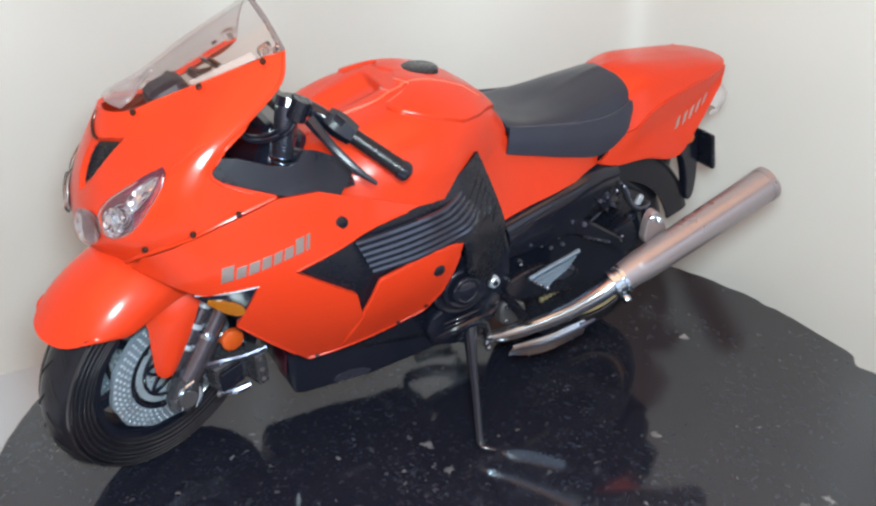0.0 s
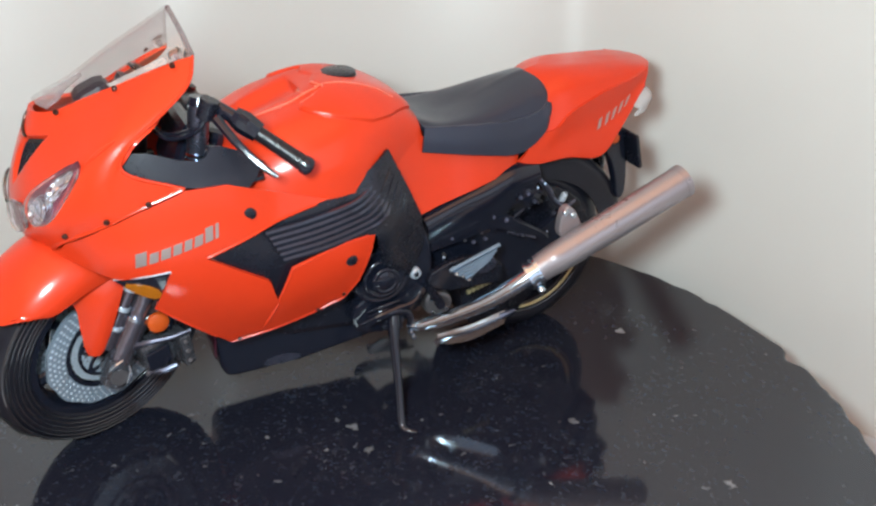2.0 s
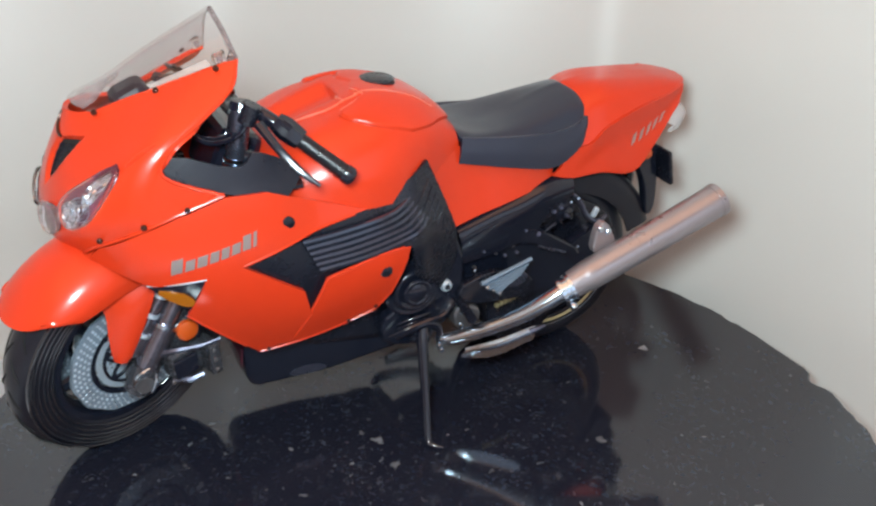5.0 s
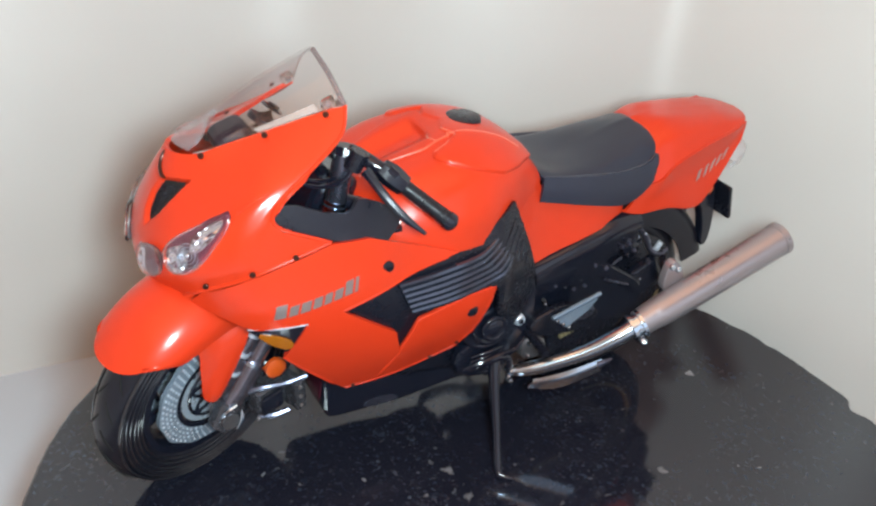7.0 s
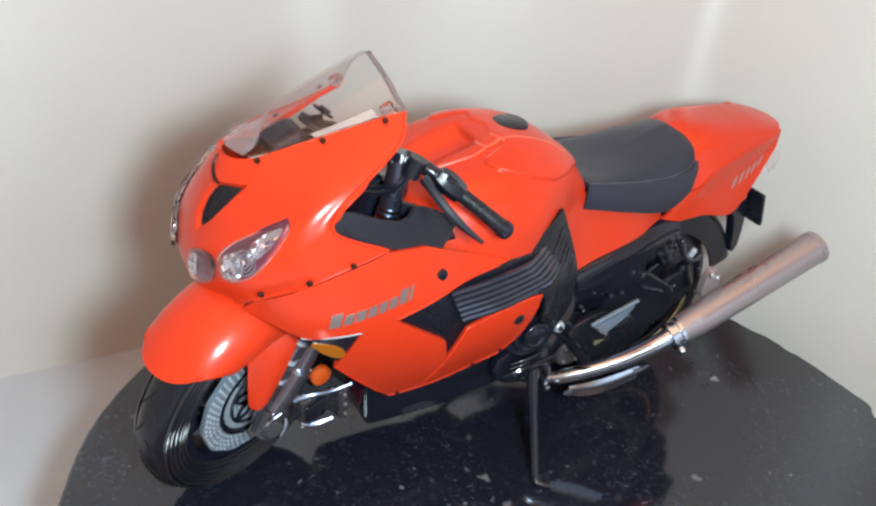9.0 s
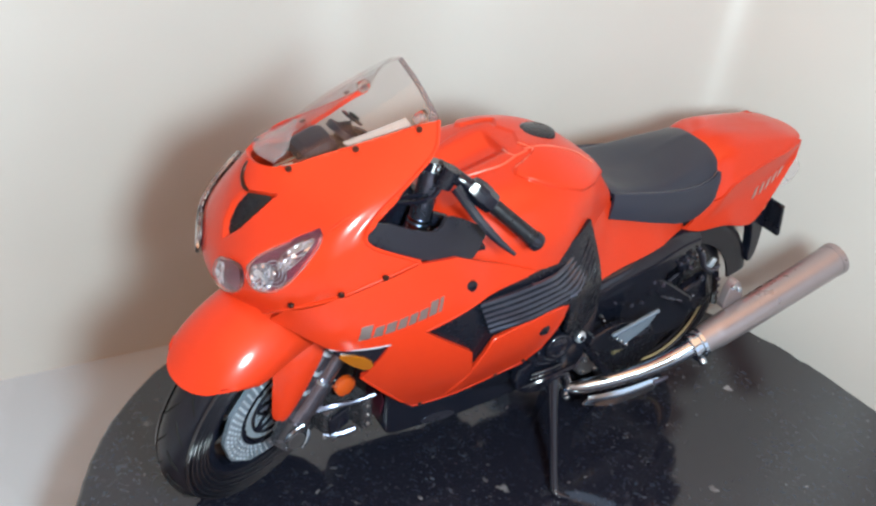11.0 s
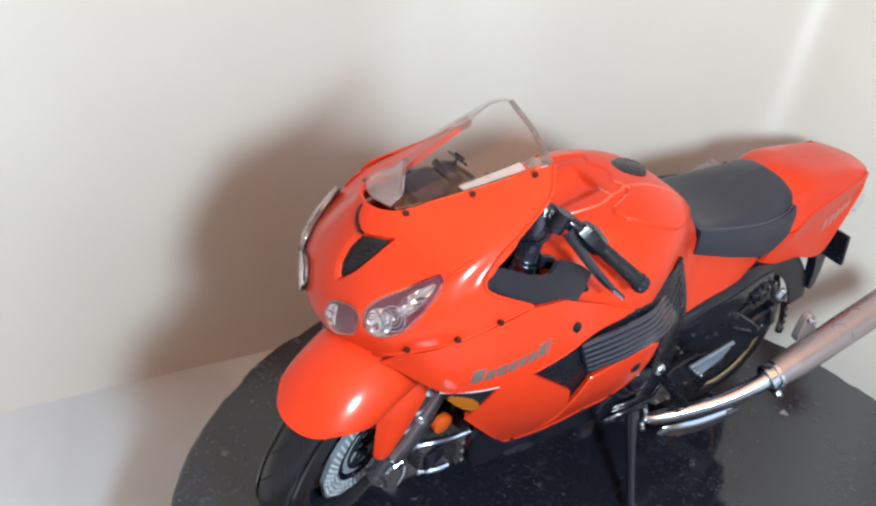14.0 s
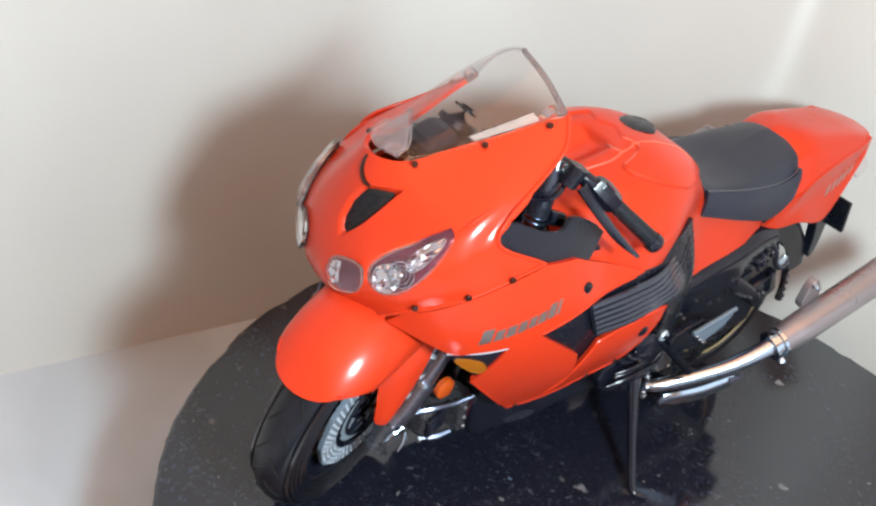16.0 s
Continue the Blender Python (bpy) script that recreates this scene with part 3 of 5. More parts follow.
# wheels
def wheel(cx, radius, width, rim, label, cz, ribs):
    w = width / 2
    hub = new("wheel")
    hub.parent = bike
    tagged(hub, label)
    prof = [(rim, -w * 0.62), (rim + 1.2, -w * 0.84), (radius * 0.80, -w), (radius * 0.88, -w * 0.97), (radius * 0.955, -w * 0.74), (radius * 0.99, -w * 0.36), (radius, 0),
            (radius * 0.99, w * 0.36), (radius * 0.955, w * 0.74), (radius * 0.88, w * 0.97), (radius * 0.80, w), (rim + 1.2, w * 0.84), (rim, w * 0.62)]
    lathe("tyre", prof, (cx, 0, cz), TYRE, hub, "black rubber tyre with moulded grooves", 96)
    for s in (-1, 1):
        for k in range(22):
            a = 2 * math.pi * (k + 0.25 * s) / 22
            pts = []
            for q, (y, f) in enumerate(((0.10, 1.0), (0.38, 0.99), (0.66, 0.967))):
                b = a + 0.09 * q
                pts.append((cx + radius * f * math.cos(b), s * y * w, cz + radius * f * math.sin(b)))
            # no groove is cut: its shade is drawn as a near-black tube
            tube("tread_groove_shade", pts, [0.16, 0.3, 0.16], GROOVE, hub, seg=5, per=2)
        for k in range(ribs):
            r = rim + 1.5 + 1.12 * k
            f = (r + 0.4 - rim - 1.2) / (radius * 0.80 - rim - 1.2)
            y = s * w * (0.84 + 0.16 * f if f < 1 else 1.0 - 0.03 * (r + 0.4 - radius * 0.80) / (radius * 0.08))
            lathe("sidewall_rib", [(r, y - 0.25 * s), (r + 0.15, y + 0.32 * s), (r + 0.4, y + 0.48 * s), (r + 0.65, y + 0.32 * s), (r + 0.8, y - 0.25 * s)], (cx, 0, cz), SIDEWALL, hub, seg=96)
    lathe("rim", [(rim + 0.3, -w * 0.66), (rim + 0.9, -w * 0.80), (rim - 0.6, -w * 0.80), (rim - 1.6, -w * 0.5), (rim - 1.8, 0), (rim - 1.6, w * 0.5), (rim - 0.6, w * 0.80), (rim + 0.9, w * 0.80), (rim + 0.3, w * 0.66)],
          (cx, 0, cz), BLACK, hub, "glossy black rim", 72)
    lathe("hub", [(0, -w * 0.7), (3.2, -w * 0.7), (3.8, -w * 0.5), (3.8, w * 0.5), (3.2, w * 0.7), (0, w * 0.7)], (cx, 0, cz), BLACK, hub, seg=32)
    for k in range(6):
        a = math.pi * 2 * (k + 0.3) / 6
        d = Vector((math.cos(a), 0, math.sin(a)))
        c = Vector((cx, 0, cz))
        tube("spoke", [c + d * 3, c + d * (rim * 0.5), c + d * (rim - 1)], [1.6, 1.1, 1.5], BLACK, hub, seg=8, per=2)
    return hub


front = wheel(0.5, 28.2, 10.0, 18.6, "front wheel with black rim and twin brake discs", 25.4, 6)
rear = wheel(120, 26.4, 15.0, 17.0, "rear wheel with wide tyre and black rim", 26.4, 2)


def brake_disc(cx, cz, y, outer, inner, parent):
    rot = new("brake_disc")
    rot.parent = parent
    tagged(rot, "silver brake disc with rows of raised dots and black carrier")
    seg = 48
    verts, faces = [], []
    th = 0.5
    for k in range(seg):
        w = 2 * math.pi * k / seg
        wave = 0.25 * math.sin(w * 12)
        for r, dy in ((inner, -th), (outer + wave, -th), (outer + wave, th), (inner, th)):
            verts.append((cx + r * math.cos(w), y + dy, cz + r * math.sin(w)))
    for k in range(seg):
        for i in range(4):
            faces.append((4 * k + i, 4 * k + (i + 1) % 4, 4 * ((k + 1) % seg) + (i + 1) % 4, 4 * ((k + 1) % seg) + i))
    link("rotor", verts, faces, ROTOR, rot, smooth=False)
    hv, hf = [], []
    for ring, (r, n) in enumerate(((inner + 0.75, 46), (inner + 1.85, 50), (outer - 1.85, 54), (outer - 0.75, 58))):
        for k in range(n):
            a = 2 * math.pi * (k + 0.33 * ring) / n
            for s in (-1, 1):
                b0 = len(hv)
                mid = Vector((cx + r * math.cos(a), y + s * th, cz + r * math.sin(a)))
                for rad, up in ((0.40, 0.0), (0.24, 0.26)):
                    for q in range(6):
                        b = math.pi * q / 3
                        hv.append(mid + Vector((rad * math.cos(b), s * up, rad * math.sin(b))))
                ring_faces = [(b0 + q, b0 + 6 + q, b0 + 6 + (q + 1) % 6, b0 + (q + 1) % 6) for q in range(6)] + [tuple(range(b0 + 6, b0 + 12))[::-1]]
                hf += ring_faces if s > 0 else [f[::-1] for f in ring_faces]
    holes = link("raised_dots", hv, hf, STEEL, rot, smooth=False)
    tagged(holes, kind="stuff")
    lathe("carrier_ring", [(3.4, -0.25), (inner - 1.4, -0.25), (inner - 1.4, 0.25), (3.4, 0.25), (3.4, -0.25)], (cx, y, cz), STEEL, rot, seg=32)
    lathe("inner_band", [(inner - 0.9, -0.62), (inner + 0.1, -0.62), (inner + 0.1, 0.62), (inner - 0.9, 0.62), (inner - 0.9, -0.62)], (cx, y, cz), BLACK, rot, seg=40)
    c = Vector((cx, y - 0.4 if y < 0 else y + 0.4, cz))
    lattice = inner * 0.70
    spot = lambda a, rad: c + Vector((math.cos(a), 0, math.sin(a))) * rad
    tube("carrier_band", [spot(2 * math.pi * k / 24, lattice) for k in range(25)], 0.45, BLACK, rot, seg=6, per=1)
    for k in range(6):
        a = 2 * math.pi * (k + 0.2) / 6
        for e in (a - math.pi / 6, a + math.pi / 6):
            tube("carrier_arm", [spot(a, 3.2), spot((a + e) / 2, (3.2 + lattice) / 2), spot(e, lattice)], [0.55, 0.45, 0.6], BLACK, rot, seg=6, per=2)
        disc("carrier_bolt", spot(a, inner - 0.5), (0, -1 if y < 0 else 1, 0), 0.75, 0.5, BLACK, rot, seg=10)
    return rot


steered(front)
steered(brake_disc(0.5, 25.4, -4.5, 16.0, 11.2, bike))
steered(brake_disc(0.5, 25.4, 4.5, 16.0, 11.2, bike))
brake_disc(120, 26.4, 8.6, 9.5, 6.2, bike)

# front fork and brakes
for side in (0, 1):
    to = opposite if side else Vector
    up_to = low_right if side else Vector
    tube("fork_leg", [to(p) for p in ((3.0, -13.0, 24), (5.6, -13.4, 30.7), (11.6, -13.6, 42.6), (16.0, -13.6, 52))], [2.7, 2.7, 2.4, 2.4], FORK, bike, "violet-grey metal fork leg", seg=16)
    tube("fork_guard", [to(p) for p in ((1.6, -14.0, 32.0), (4.8, -14.2, 38.4), (8.1, -14.2, 44.6), (12.0, -14.0, 52))], [1.3, 1.5, 1.6, 1.6], FORK, bike, "bright fork guard", seg=12)
    for p, q in (((4.0, -14.2, 36.8), (4.5, -14.2, 37.7)), ((6.4, -14.2, 41.4), (6.9, -14.2, 42.3)), ((8.8, -14.2, 46.0), (9.3, -14.2, 46.9))):
        tube("guard_band", [to(p), to(q)], 1.85, STEEL, bike, seg=12, per=1)
    tube("fork_collar", [to(p) for p in ((5.8, -13.4, 31.2), (9.4, -13.5, 38.2))], 3.15, FORK, bike, seg=20, per=2)
    tube("collar_ring", [to(p) for p in ((9.3, -13.5, 38.0), (9.7, -13.5, 38.8))], 3.3, CHROME, bike, "bright ring", seg=20, per=1)
    tube("upper_ring", [to(p) for p in ((14.0, -13.6, 47.6), (14.5, -13.6, 48.6))], 2.75, STEEL, bike, seg=20, per=1)
    tube("fork_stanchion", [to(p) for p in ((15.0, -13.2, 52), (20.5, -12.4, 62))], 2.3, CHROME, bike, "bright fork stanchion", seg=16, per=2)
    tube("fork_tube", [up_to(p) for p in ((27.4, -14.7, 74.0), (28.4, -14.4, 80.6), (29.4, -14.2, 87.0))], [2.3, 2.35, 2.4], DARKMETAL, bike, "dark blue-grey upper fork tube", seg=20)
    tube("fork_ring", [up_to(p) for p in ((27.0, -14.8, 71.4), (27.35, -14.7, 73.6))], 2.9, DARKMETAL, bike, "dark fork ring", seg=20, per=2)
    tube("bright_ring", [up_to(p) for p in ((27.35, -14.7, 73.7), (27.6, -14.65, 75.4))], 2.75, CHROME, bike, "bright fork ring", seg=14, per=1)
    tube("thin_ring", [up_to(p) for p in ((27.65, -14.6, 75.9), (27.75, -14.6, 76.6))], 2.6, CHROME, bike, seg=14, per=1)
    tube("fork_cap", [up_to(p) for p in ((29.4, -14.2, 87.0), (29.7, -14.1, 88.8))], [2.7, 2.2], BLACK, bike, seg=12, per=2)
    tube("fork_knob", [up_to(p) for p in ((29.0, -16.6, 77.0), (32.0, -17.6, 76.4))], [1.7, 1.5], BLACK, bike, "round black knob", seg=14, per=2)
    disc("cap_screw", up_to((29.3, -16.6, 88.0)), (-0.3, -1.0, 0.5), 0.8, 0.8, CHROME, bike, "small bright screw", seg=8)
    tube("axle_nut", [to(p) for p in ((2.2, -10.5, 24.6), (3.2, -16.4, 24.4))], [2.6, 2.1], GREY, bike, "round axle end", seg=16, per=2)
    tube("axle_clamp", [to(p) for p in ((1.8, -12.6, 21.5), (4.4, -13.0, 28.0))], [3.2, 3.4], GUN, bike, seg=12, per=2)
    # two chrome strips added for the highlights on the axle clamp's curved facets
    tube("clamp_glint", [to(p) for p in ((0.6, -15.6, 24.4), (2.0, -16.4, 27.4), (4.6, -16.4, 29.0))], [0.3, 0.55, 0.3], CHROME, bike, "chrome strip for the highlight on the axle clamp", seg=8)
    tube("clamp_glint", [to(p) for p in ((4.4, -16.8, 22.4), (5.6, -16.6, 24.8), (5.8, -16.2, 27.2))], [0.25, 0.5, 0.25], CHROME, bike, seg=8)
    if side == 0:
        cal = new("brake_caliper")
        cal.parent = bike
        tagged(cal, "black brake caliper with silver bolts")
        block("caliper_body", (12.4, -14.0, 28.4), (8.4, 5.0, 7.6), GUN, cal, turn=(0, -6, 20), bevel=1.0)
        block("caliper_face", (12.6, -17.2, 28.0), (6.0, 1.0, 5.0), BLACK, cal, turn=(0, -6, 20), bevel=0.4)
        block("caliper_end", (18.4, -15.4, 28.6), (3.0, 6.0, 8.6), GUN, cal, turn=(0, -6, 20), bevel=0.6)
        tube("bracket_arm", [(7, -15.4, 31.5), (11, -17.0, 32.6), (16, -17.8, 33.0), (20.5, -18.4, 34.2)], [0.9, 0.75, 0.6, 0.5], DARKMETAL, cal, seg=8)
        tube("lower_arm", [(9.5, -16.4, 24.2), (13, -17.6, 24.4), (16.4, -18.2, 25.4)], [0.6, 0.9, 0.7], DARKMETAL, cal, seg=8)
        for p in ((9.4, -16.8, 24.0), (18.8, -18.4, 31.4), (19.0, -18.5, 28.8), (19.2, -18.6, 26.2)):
            disc("bolt", p, (0.3, -0.95, 0), 0.55, 0.6, GREY, cal, seg=8)
    else:
        mate = copy_thing(cal, MIRROR)
        mate.parent = bike
    tube("brake_hose", [to(p) for p in ((16, -15, 34), (17, -15.5, 42), (19, -15.0, 52), (21, -13, 62))], 0.7, BLACK, bike, seg=8)
    a, b = to((13.6, -15.6, 36.9)), to((13.9, -17.6, 36.9))
    disc("side_reflector", a, b - a, 2.5, 1.4, REFLECT, bike, "round orange side reflector", seg=24)
    tube("reflector_bracket", [to(p) for p in ((11, -14.0, 38), (13.6, -15.4, 36.9))], 0.9, SATIN, bike, seg=8, per=2)

# front fender
def fender(u, v):
    """u: from the crown to the lower edge; v: from the front lip to the back."""
    a = radians(143 - 92 * v - 15 * math.exp(-v * 9) * u * u)
    r = 33.0 + 0.6 * math.sin(math.pi * v)
    half = 11.2 * (1 - 0.26 * math.exp(-v * 11))
    t = u * radians(100)
    rr = r - 8.2 * (1 - math.cos(t)) * (1 - 0.55 * math.exp(-v * 7))
    y = -half * math.sin(min(t, math.pi / 2))
    return Vector((0.5 + rr * math.cos(a), y, 25.4 + rr * math.sin(a)))


LEG = surface([
    [(-6.5, -11.6, 47.5), (0.0, -13.0, 50.0), (6.0, -14.0, 52.0), (9.8, -14.4, 52.8)],
    [(-2.8, -13.8, 44.6), (0.6, -15.4, 45.8), (4.0, -15.9, 46.4), (6.8, -15.6, 46.8)],
    [(-2.5, -14.6, 39.0), (-0.3, -15.9, 39.6), (1.9, -16.3, 40.0), (3.9, -15.8, 40.4)],
    [(-2.2, -14.9, 34.6), (-1.1, -15.9, 34.4), (0.0, -16.1, 34.4), (1.0, -15.7, 34.6)],
    [(-1.8, -15.1, 32.6), (-1.3, -15.6, 32.4), (-0.7, -15.7, 32.4), (-0.1, -15.6, 32.8)],
])
fend = new("front_fender")
fend.parent = bike
tagged(fend, "glossy orange front fender")
steered(whole("crown", fender, 18, 36, ORANGE, fend, solid=0.9))
sheet("leg", LEG, 12, 20, ORANGE, fend, solid=1.2)
sheet("leg", lambda u, v: opposite(LEG(u, v)), 12, 20, ORANGE, fend, solid=1.2, offset=1.0)

# nose cowl
COWL_ROWS = [
    [(-3.2, -1.6, 86.5), (0.8, -5.6, 87.2), (8.5, -8.0, 90.2), (17.5, -10.8, 93.6), (25.5, -13.0, 96.6), (29.3, -14.0, 97.6)],
    [(-6.2, -2.2, 80.6), (-3.2, -7.4, 81.8), (4.5, -13, 84.5), (13, -16.8, 88), (21.5, -17.8, 91), (27, -17.6, 93)],
    [(-9.4, -2.6, 73.0), (-7.0, -9.6, 74.2), (-1, -16.4, 77.2), (7, -20.4, 82), (14.5, -21, 85.4), (20.2, -20.2, 88)],
    [(-11.0, -3.4, 66.4), (-8.6, -10.6, 68.0), (-4.2, -17.6, 71.2), (3, -21.8, 75.6), (8.5, -22.8, 79), (12.6, -22.6, 83.2)],
    [(-10.4, -3.4, 60.2), (-8.2, -10.6, 62.0), (-4.4, -18, 66.2), (2.5, -22.8, 70), (7.6, -23.9, 73.4), (10.8, -23.9, 78.2)],
    [(-6.5, -3.2, 55.4), (-5.6, -10.0, 57.4), (-3.4, -17.8, 62.4), (4.5, -23.4, 66.8), (12, -25.2, 70), (22, -25.6, 73.2)],
]


def far_point(j, k):
    """The point of the far side that answers to point k of row j."""
    x, y, z = COWL_ROWS[j][k]
    return (x, -y + 2.0, z - 5.2 * smooth_step(0.1, 0.5, k / 5) * (1 - j / 5))


NOSE = surface([[far_point(j, k) for k in range(5, -1, -1)] + COWL_ROWS[j] for j in range(6)])


def COWL(u, v):
    return NOSE((6 + 5 * u) / 11, v)


def cowl_right(u, v):
    return NOSE((5 - 5 * u) / 11, v)


def on_cowl(u, v, s, out=0.0):
    at = COWL if s > 0 else cowl_right
    e = 0.01
    p = at(u, v)
    n = (at(u + e, v) - p).cross(at(u, v + e) - p).normalized() * (1 if s > 0 else -1)
    if n.x > 0 and u < 0.3 or n.y * s > 0.3:
        n = -n
    return p + n * out, n


cowl = new("nose_cowl")
cowl.parent = bike
tagged(cowl, "glossy orange nose cowl with twin headlamps")
INTAKE = [(0.243, 0.181), (0.16, 0.170), (0.078, 0.170), (0.0, 0.185), (-0.045, 0.26), (-0.045, 0.36), (0.003, 0.455), (0.05, 0.40), (0.101, 0.355), (0.187, 0.259)]


def shell(u, v):
    """The whole nose with the sunken air intake in its middle."""
    p = NOSE(u, v)
    w = (11 * u - 6) / 5
    if -0.12 < w < 0.3 and 0.1 < v < 0.5:
        d = depth_in(w, v, INTAKE, 42, 32)
        if d > -0.3:
            soft = 1.6 if w < 0.02 else 0.4
            p = on_cowl(w, v, 1, -1.5 * smooth_step(-0.2, soft, d))[0]
    return p


sheet("cowl_shell", shell, 210, 110, ORANGE, cowl, solid=1.0, offset=1.0)
LAMP = [(0.24, 0.56), (0.26, 0.65), (0.33, 0.73), (0.41, 0.73), (0.475, 0.66), (0.53, 0.555), (0.54, 0.46), (0.50, 0.40), (0.425, 0.40), (0.32, 0.445), (0.265, 0.50)]
MIDLAMP = [(0.03, 0.545), (0.13, 0.53), (0.20, 0.56), (0.222, 0.65), (0.20, 0.735), (0.06, 0.755), (0.0, 0.66)]


def shrink(outline, k):
    cx, cy = sum(p[0] for p in outline) / len(outline), sum(p[1] for p in outline) / len(outline)
    return [(cx + (x - cx) * k, cy + (y - cy) * k) for x, y in outline]


for s in (1, -1):
    at = COWL if s > 0 else cowl_right
    for edge in ([(k / 24, 1.0) for k in range(25)], [(1.0, k / 24) for k in range(25)]):
        tube("rolled_edge", [at(u, v) for u, v in edge], 0.4, ORANGE, cowl, seg=8, per=1)
    lamp_at = lambda u, v, o=0.0, s=s: on_cowl(u, v, s, o)[0]
    lo = rounded(LAMP, 2)
    patch("headlamp_bowl", lo, lambda u, v: lamp_at(u, v, 0.25), REDLENS, cowl, "reddish chrome lamp bowl", cell=0.02, solid=0.1, offset=0)
    patch("headlamp_lens", shrink(lo, 1.02), lambda u, v: lamp_at(u, v, 1.05), CLEAR, cowl, "clear headlamp lens", cell=0.02, solid=0.8, offset=0).visible_shadow = False
    tube("lens_rim", [lamp_at(u, v, 1.0) for u, v in lo + lo[:1]], 0.3, CLEAR, cowl, "clear lens rim", seg=6, per=1).visible_shadow = False
    tube("cowl_crease", [on_cowl(u, v, s, 0.05)[0] for u, v in ((0.545, 0.425), (0.58, 0.405), (0.62, 0.385), (0.665, 0.37))], [0.2, 0.45, 0.45, 0.2], ORANGE, cowl, seg=8, per=3)
    for outline, up in (([(0.262, 0.56), (0.30, 0.525), (0.36, 0.53), (0.39, 0.60), (0.385, 0.70), (0.335, 0.72), (0.275, 0.67)], 0.5), ([(0.385, 0.55), (0.39, 0.475), (0.44, 0.43), (0.495, 0.425), (0.512, 0.475), (0.475, 0.56), (0.43, 0.605)], 0.5)):
        outline = rounded(outline, 2)
        tube("reflector_edge", [lamp_at(u, v, 0.8) for u, v in outline + outline[:1]], 0.1, LAMPCHROME, cowl, "bright reflector edge", seg=6, per=1)
        facet = patch("reflector_facets", outline, lambda u, v: lamp_at(u, v, up + 0.95 * noise.noise(Vector((u * 62, v * 48, s * 3)))), LAMPCHROME, cowl, "faceted chrome reflector", cell=0.02, solid=0.1, offset=0)
        for f in facet.data.polygons:
            f.use_smooth = False
    patch("lamp_trim", [(0.40, 0.40), (0.50, 0.385), (0.535, 0.44), (0.515, 0.455), (0.49, 0.415), (0.41, 0.425)], lambda u, v: lamp_at(u, v, 0.7), REDLENS, cowl, "dark red lamp trim", cell=0.02, solid=0.2, offset=0)
    p, n = on_cowl(0.385, 0.60, s, 0.45)
    for r in (1.0, 1.7, 2.4):
        ring = [p + (n.orthogonal().normalized() * math.cos(a) + n.cross(n.orthogonal().normalized()) * math.sin(a)) * r for a in [k * math.pi / 8 for k in range(17)]]
        tube("bulb_ring", ring, 0.14, CHROME, cowl, "thin chrome ring", seg=6, per=2)
    disc("bulb", p + n * 0.2, n, 0.6, 0.5, LAMPCHROME, cowl, seg=12)
    mo = rounded(MIDLAMP, 1)
    patch("middle_lamp_bowl", mo, lambda u, v: lamp_at(u, v, 0.25), REDLENS, cowl, cell=0.02, solid=0.1, offset=0)
    facet = patch("middle_facets", [(0.03, 0.575), (0.08, 0.565), (0.085, 0.70), (0.05, 0.72), (0.02, 0.66)], lambda u, v: lamp_at(u, v, 0.5 + 0.8 * noise.noise(Vector((u * 62, v * 48, s * 3)))), LAMPCHROME, cowl, cell=0.03, solid=0.1, offset=0)
    for f in facet.data.polygons:
        f.use_smooth = False
    patch("middle_lamp_lens", mo, lambda u, v: lamp_at(u, v, 1.0), CLEAR, cowl, "clear middle lamp lens", cell=0.02, solid=0.8, offset=0).visible_shadow = False
    tube("middle_rim", [lamp_at(u, v, 0.95) for u, v in mo + mo[:1]], 0.26, CLEAR, cowl, "clear lens rim", seg=6, per=1).visible_shadow = False
    for u, v in ((0.245, 0.035), (0.525, 0.035), (0.81, 0.035), (0.455, 0.915), (0.655, 0.95), (0.86, 0.985)):
        p, n = on_cowl(u, v, s, -0.1)
        disc("cowl_rivet", p + n * 0.7, n, 0.62, 0.6, SCREW, cowl, seg=12)
patch("air_intake", rounded([(0.228, 0.189), (0.15, 0.18), (0.078, 0.178), (0.0, 0.192), (-0.032, 0.26), (-0.032, 0.35), (0.004, 0.443), (0.05, 0.393), (0.098, 0.347), (0.18, 0.257)], 1), lambda u, v: on_cowl(u, v, 1, -0.95)[0], GROOVE, cowl, "black mesh air intake", cell=0.015, solid=0.1, offset=0)
for k in range(9):
    u = 0.01 + 0.019 * k
    top, low = 0.205, 0.42 - 1.05 * u
    tube("mesh_wire", [on_cowl(u - 0.02 * q, top + (low - top) * q, 1, -0.8)[0] for q in (0, 0.5, 1)], 0.09, SATIN, cowl, seg=5, per=2)
for k in range(8):
    v = 0.215 + 0.024 * k
    end = (0.42 - v) / 1.05
    tube("mesh_wire", [on_cowl(0.0 + end * q, v, 1, -0.85)[0] for q in (0, 0.5, 1)], 0.09, SATIN, cowl, seg=5, per=2)
tube("intake_lip", [on_cowl(u, v, 1, 0.05)[0] for u, v in ((-0.09, 0.02), (-0.085, 0.07), (-0.055, 0.12), (0.0, 0.16), (0.05, 0.172))], [0.25, 0.4, 0.45, 0.45, 0.3], SCREW, cowl, "dark groove above the intake", seg=8, per=4)

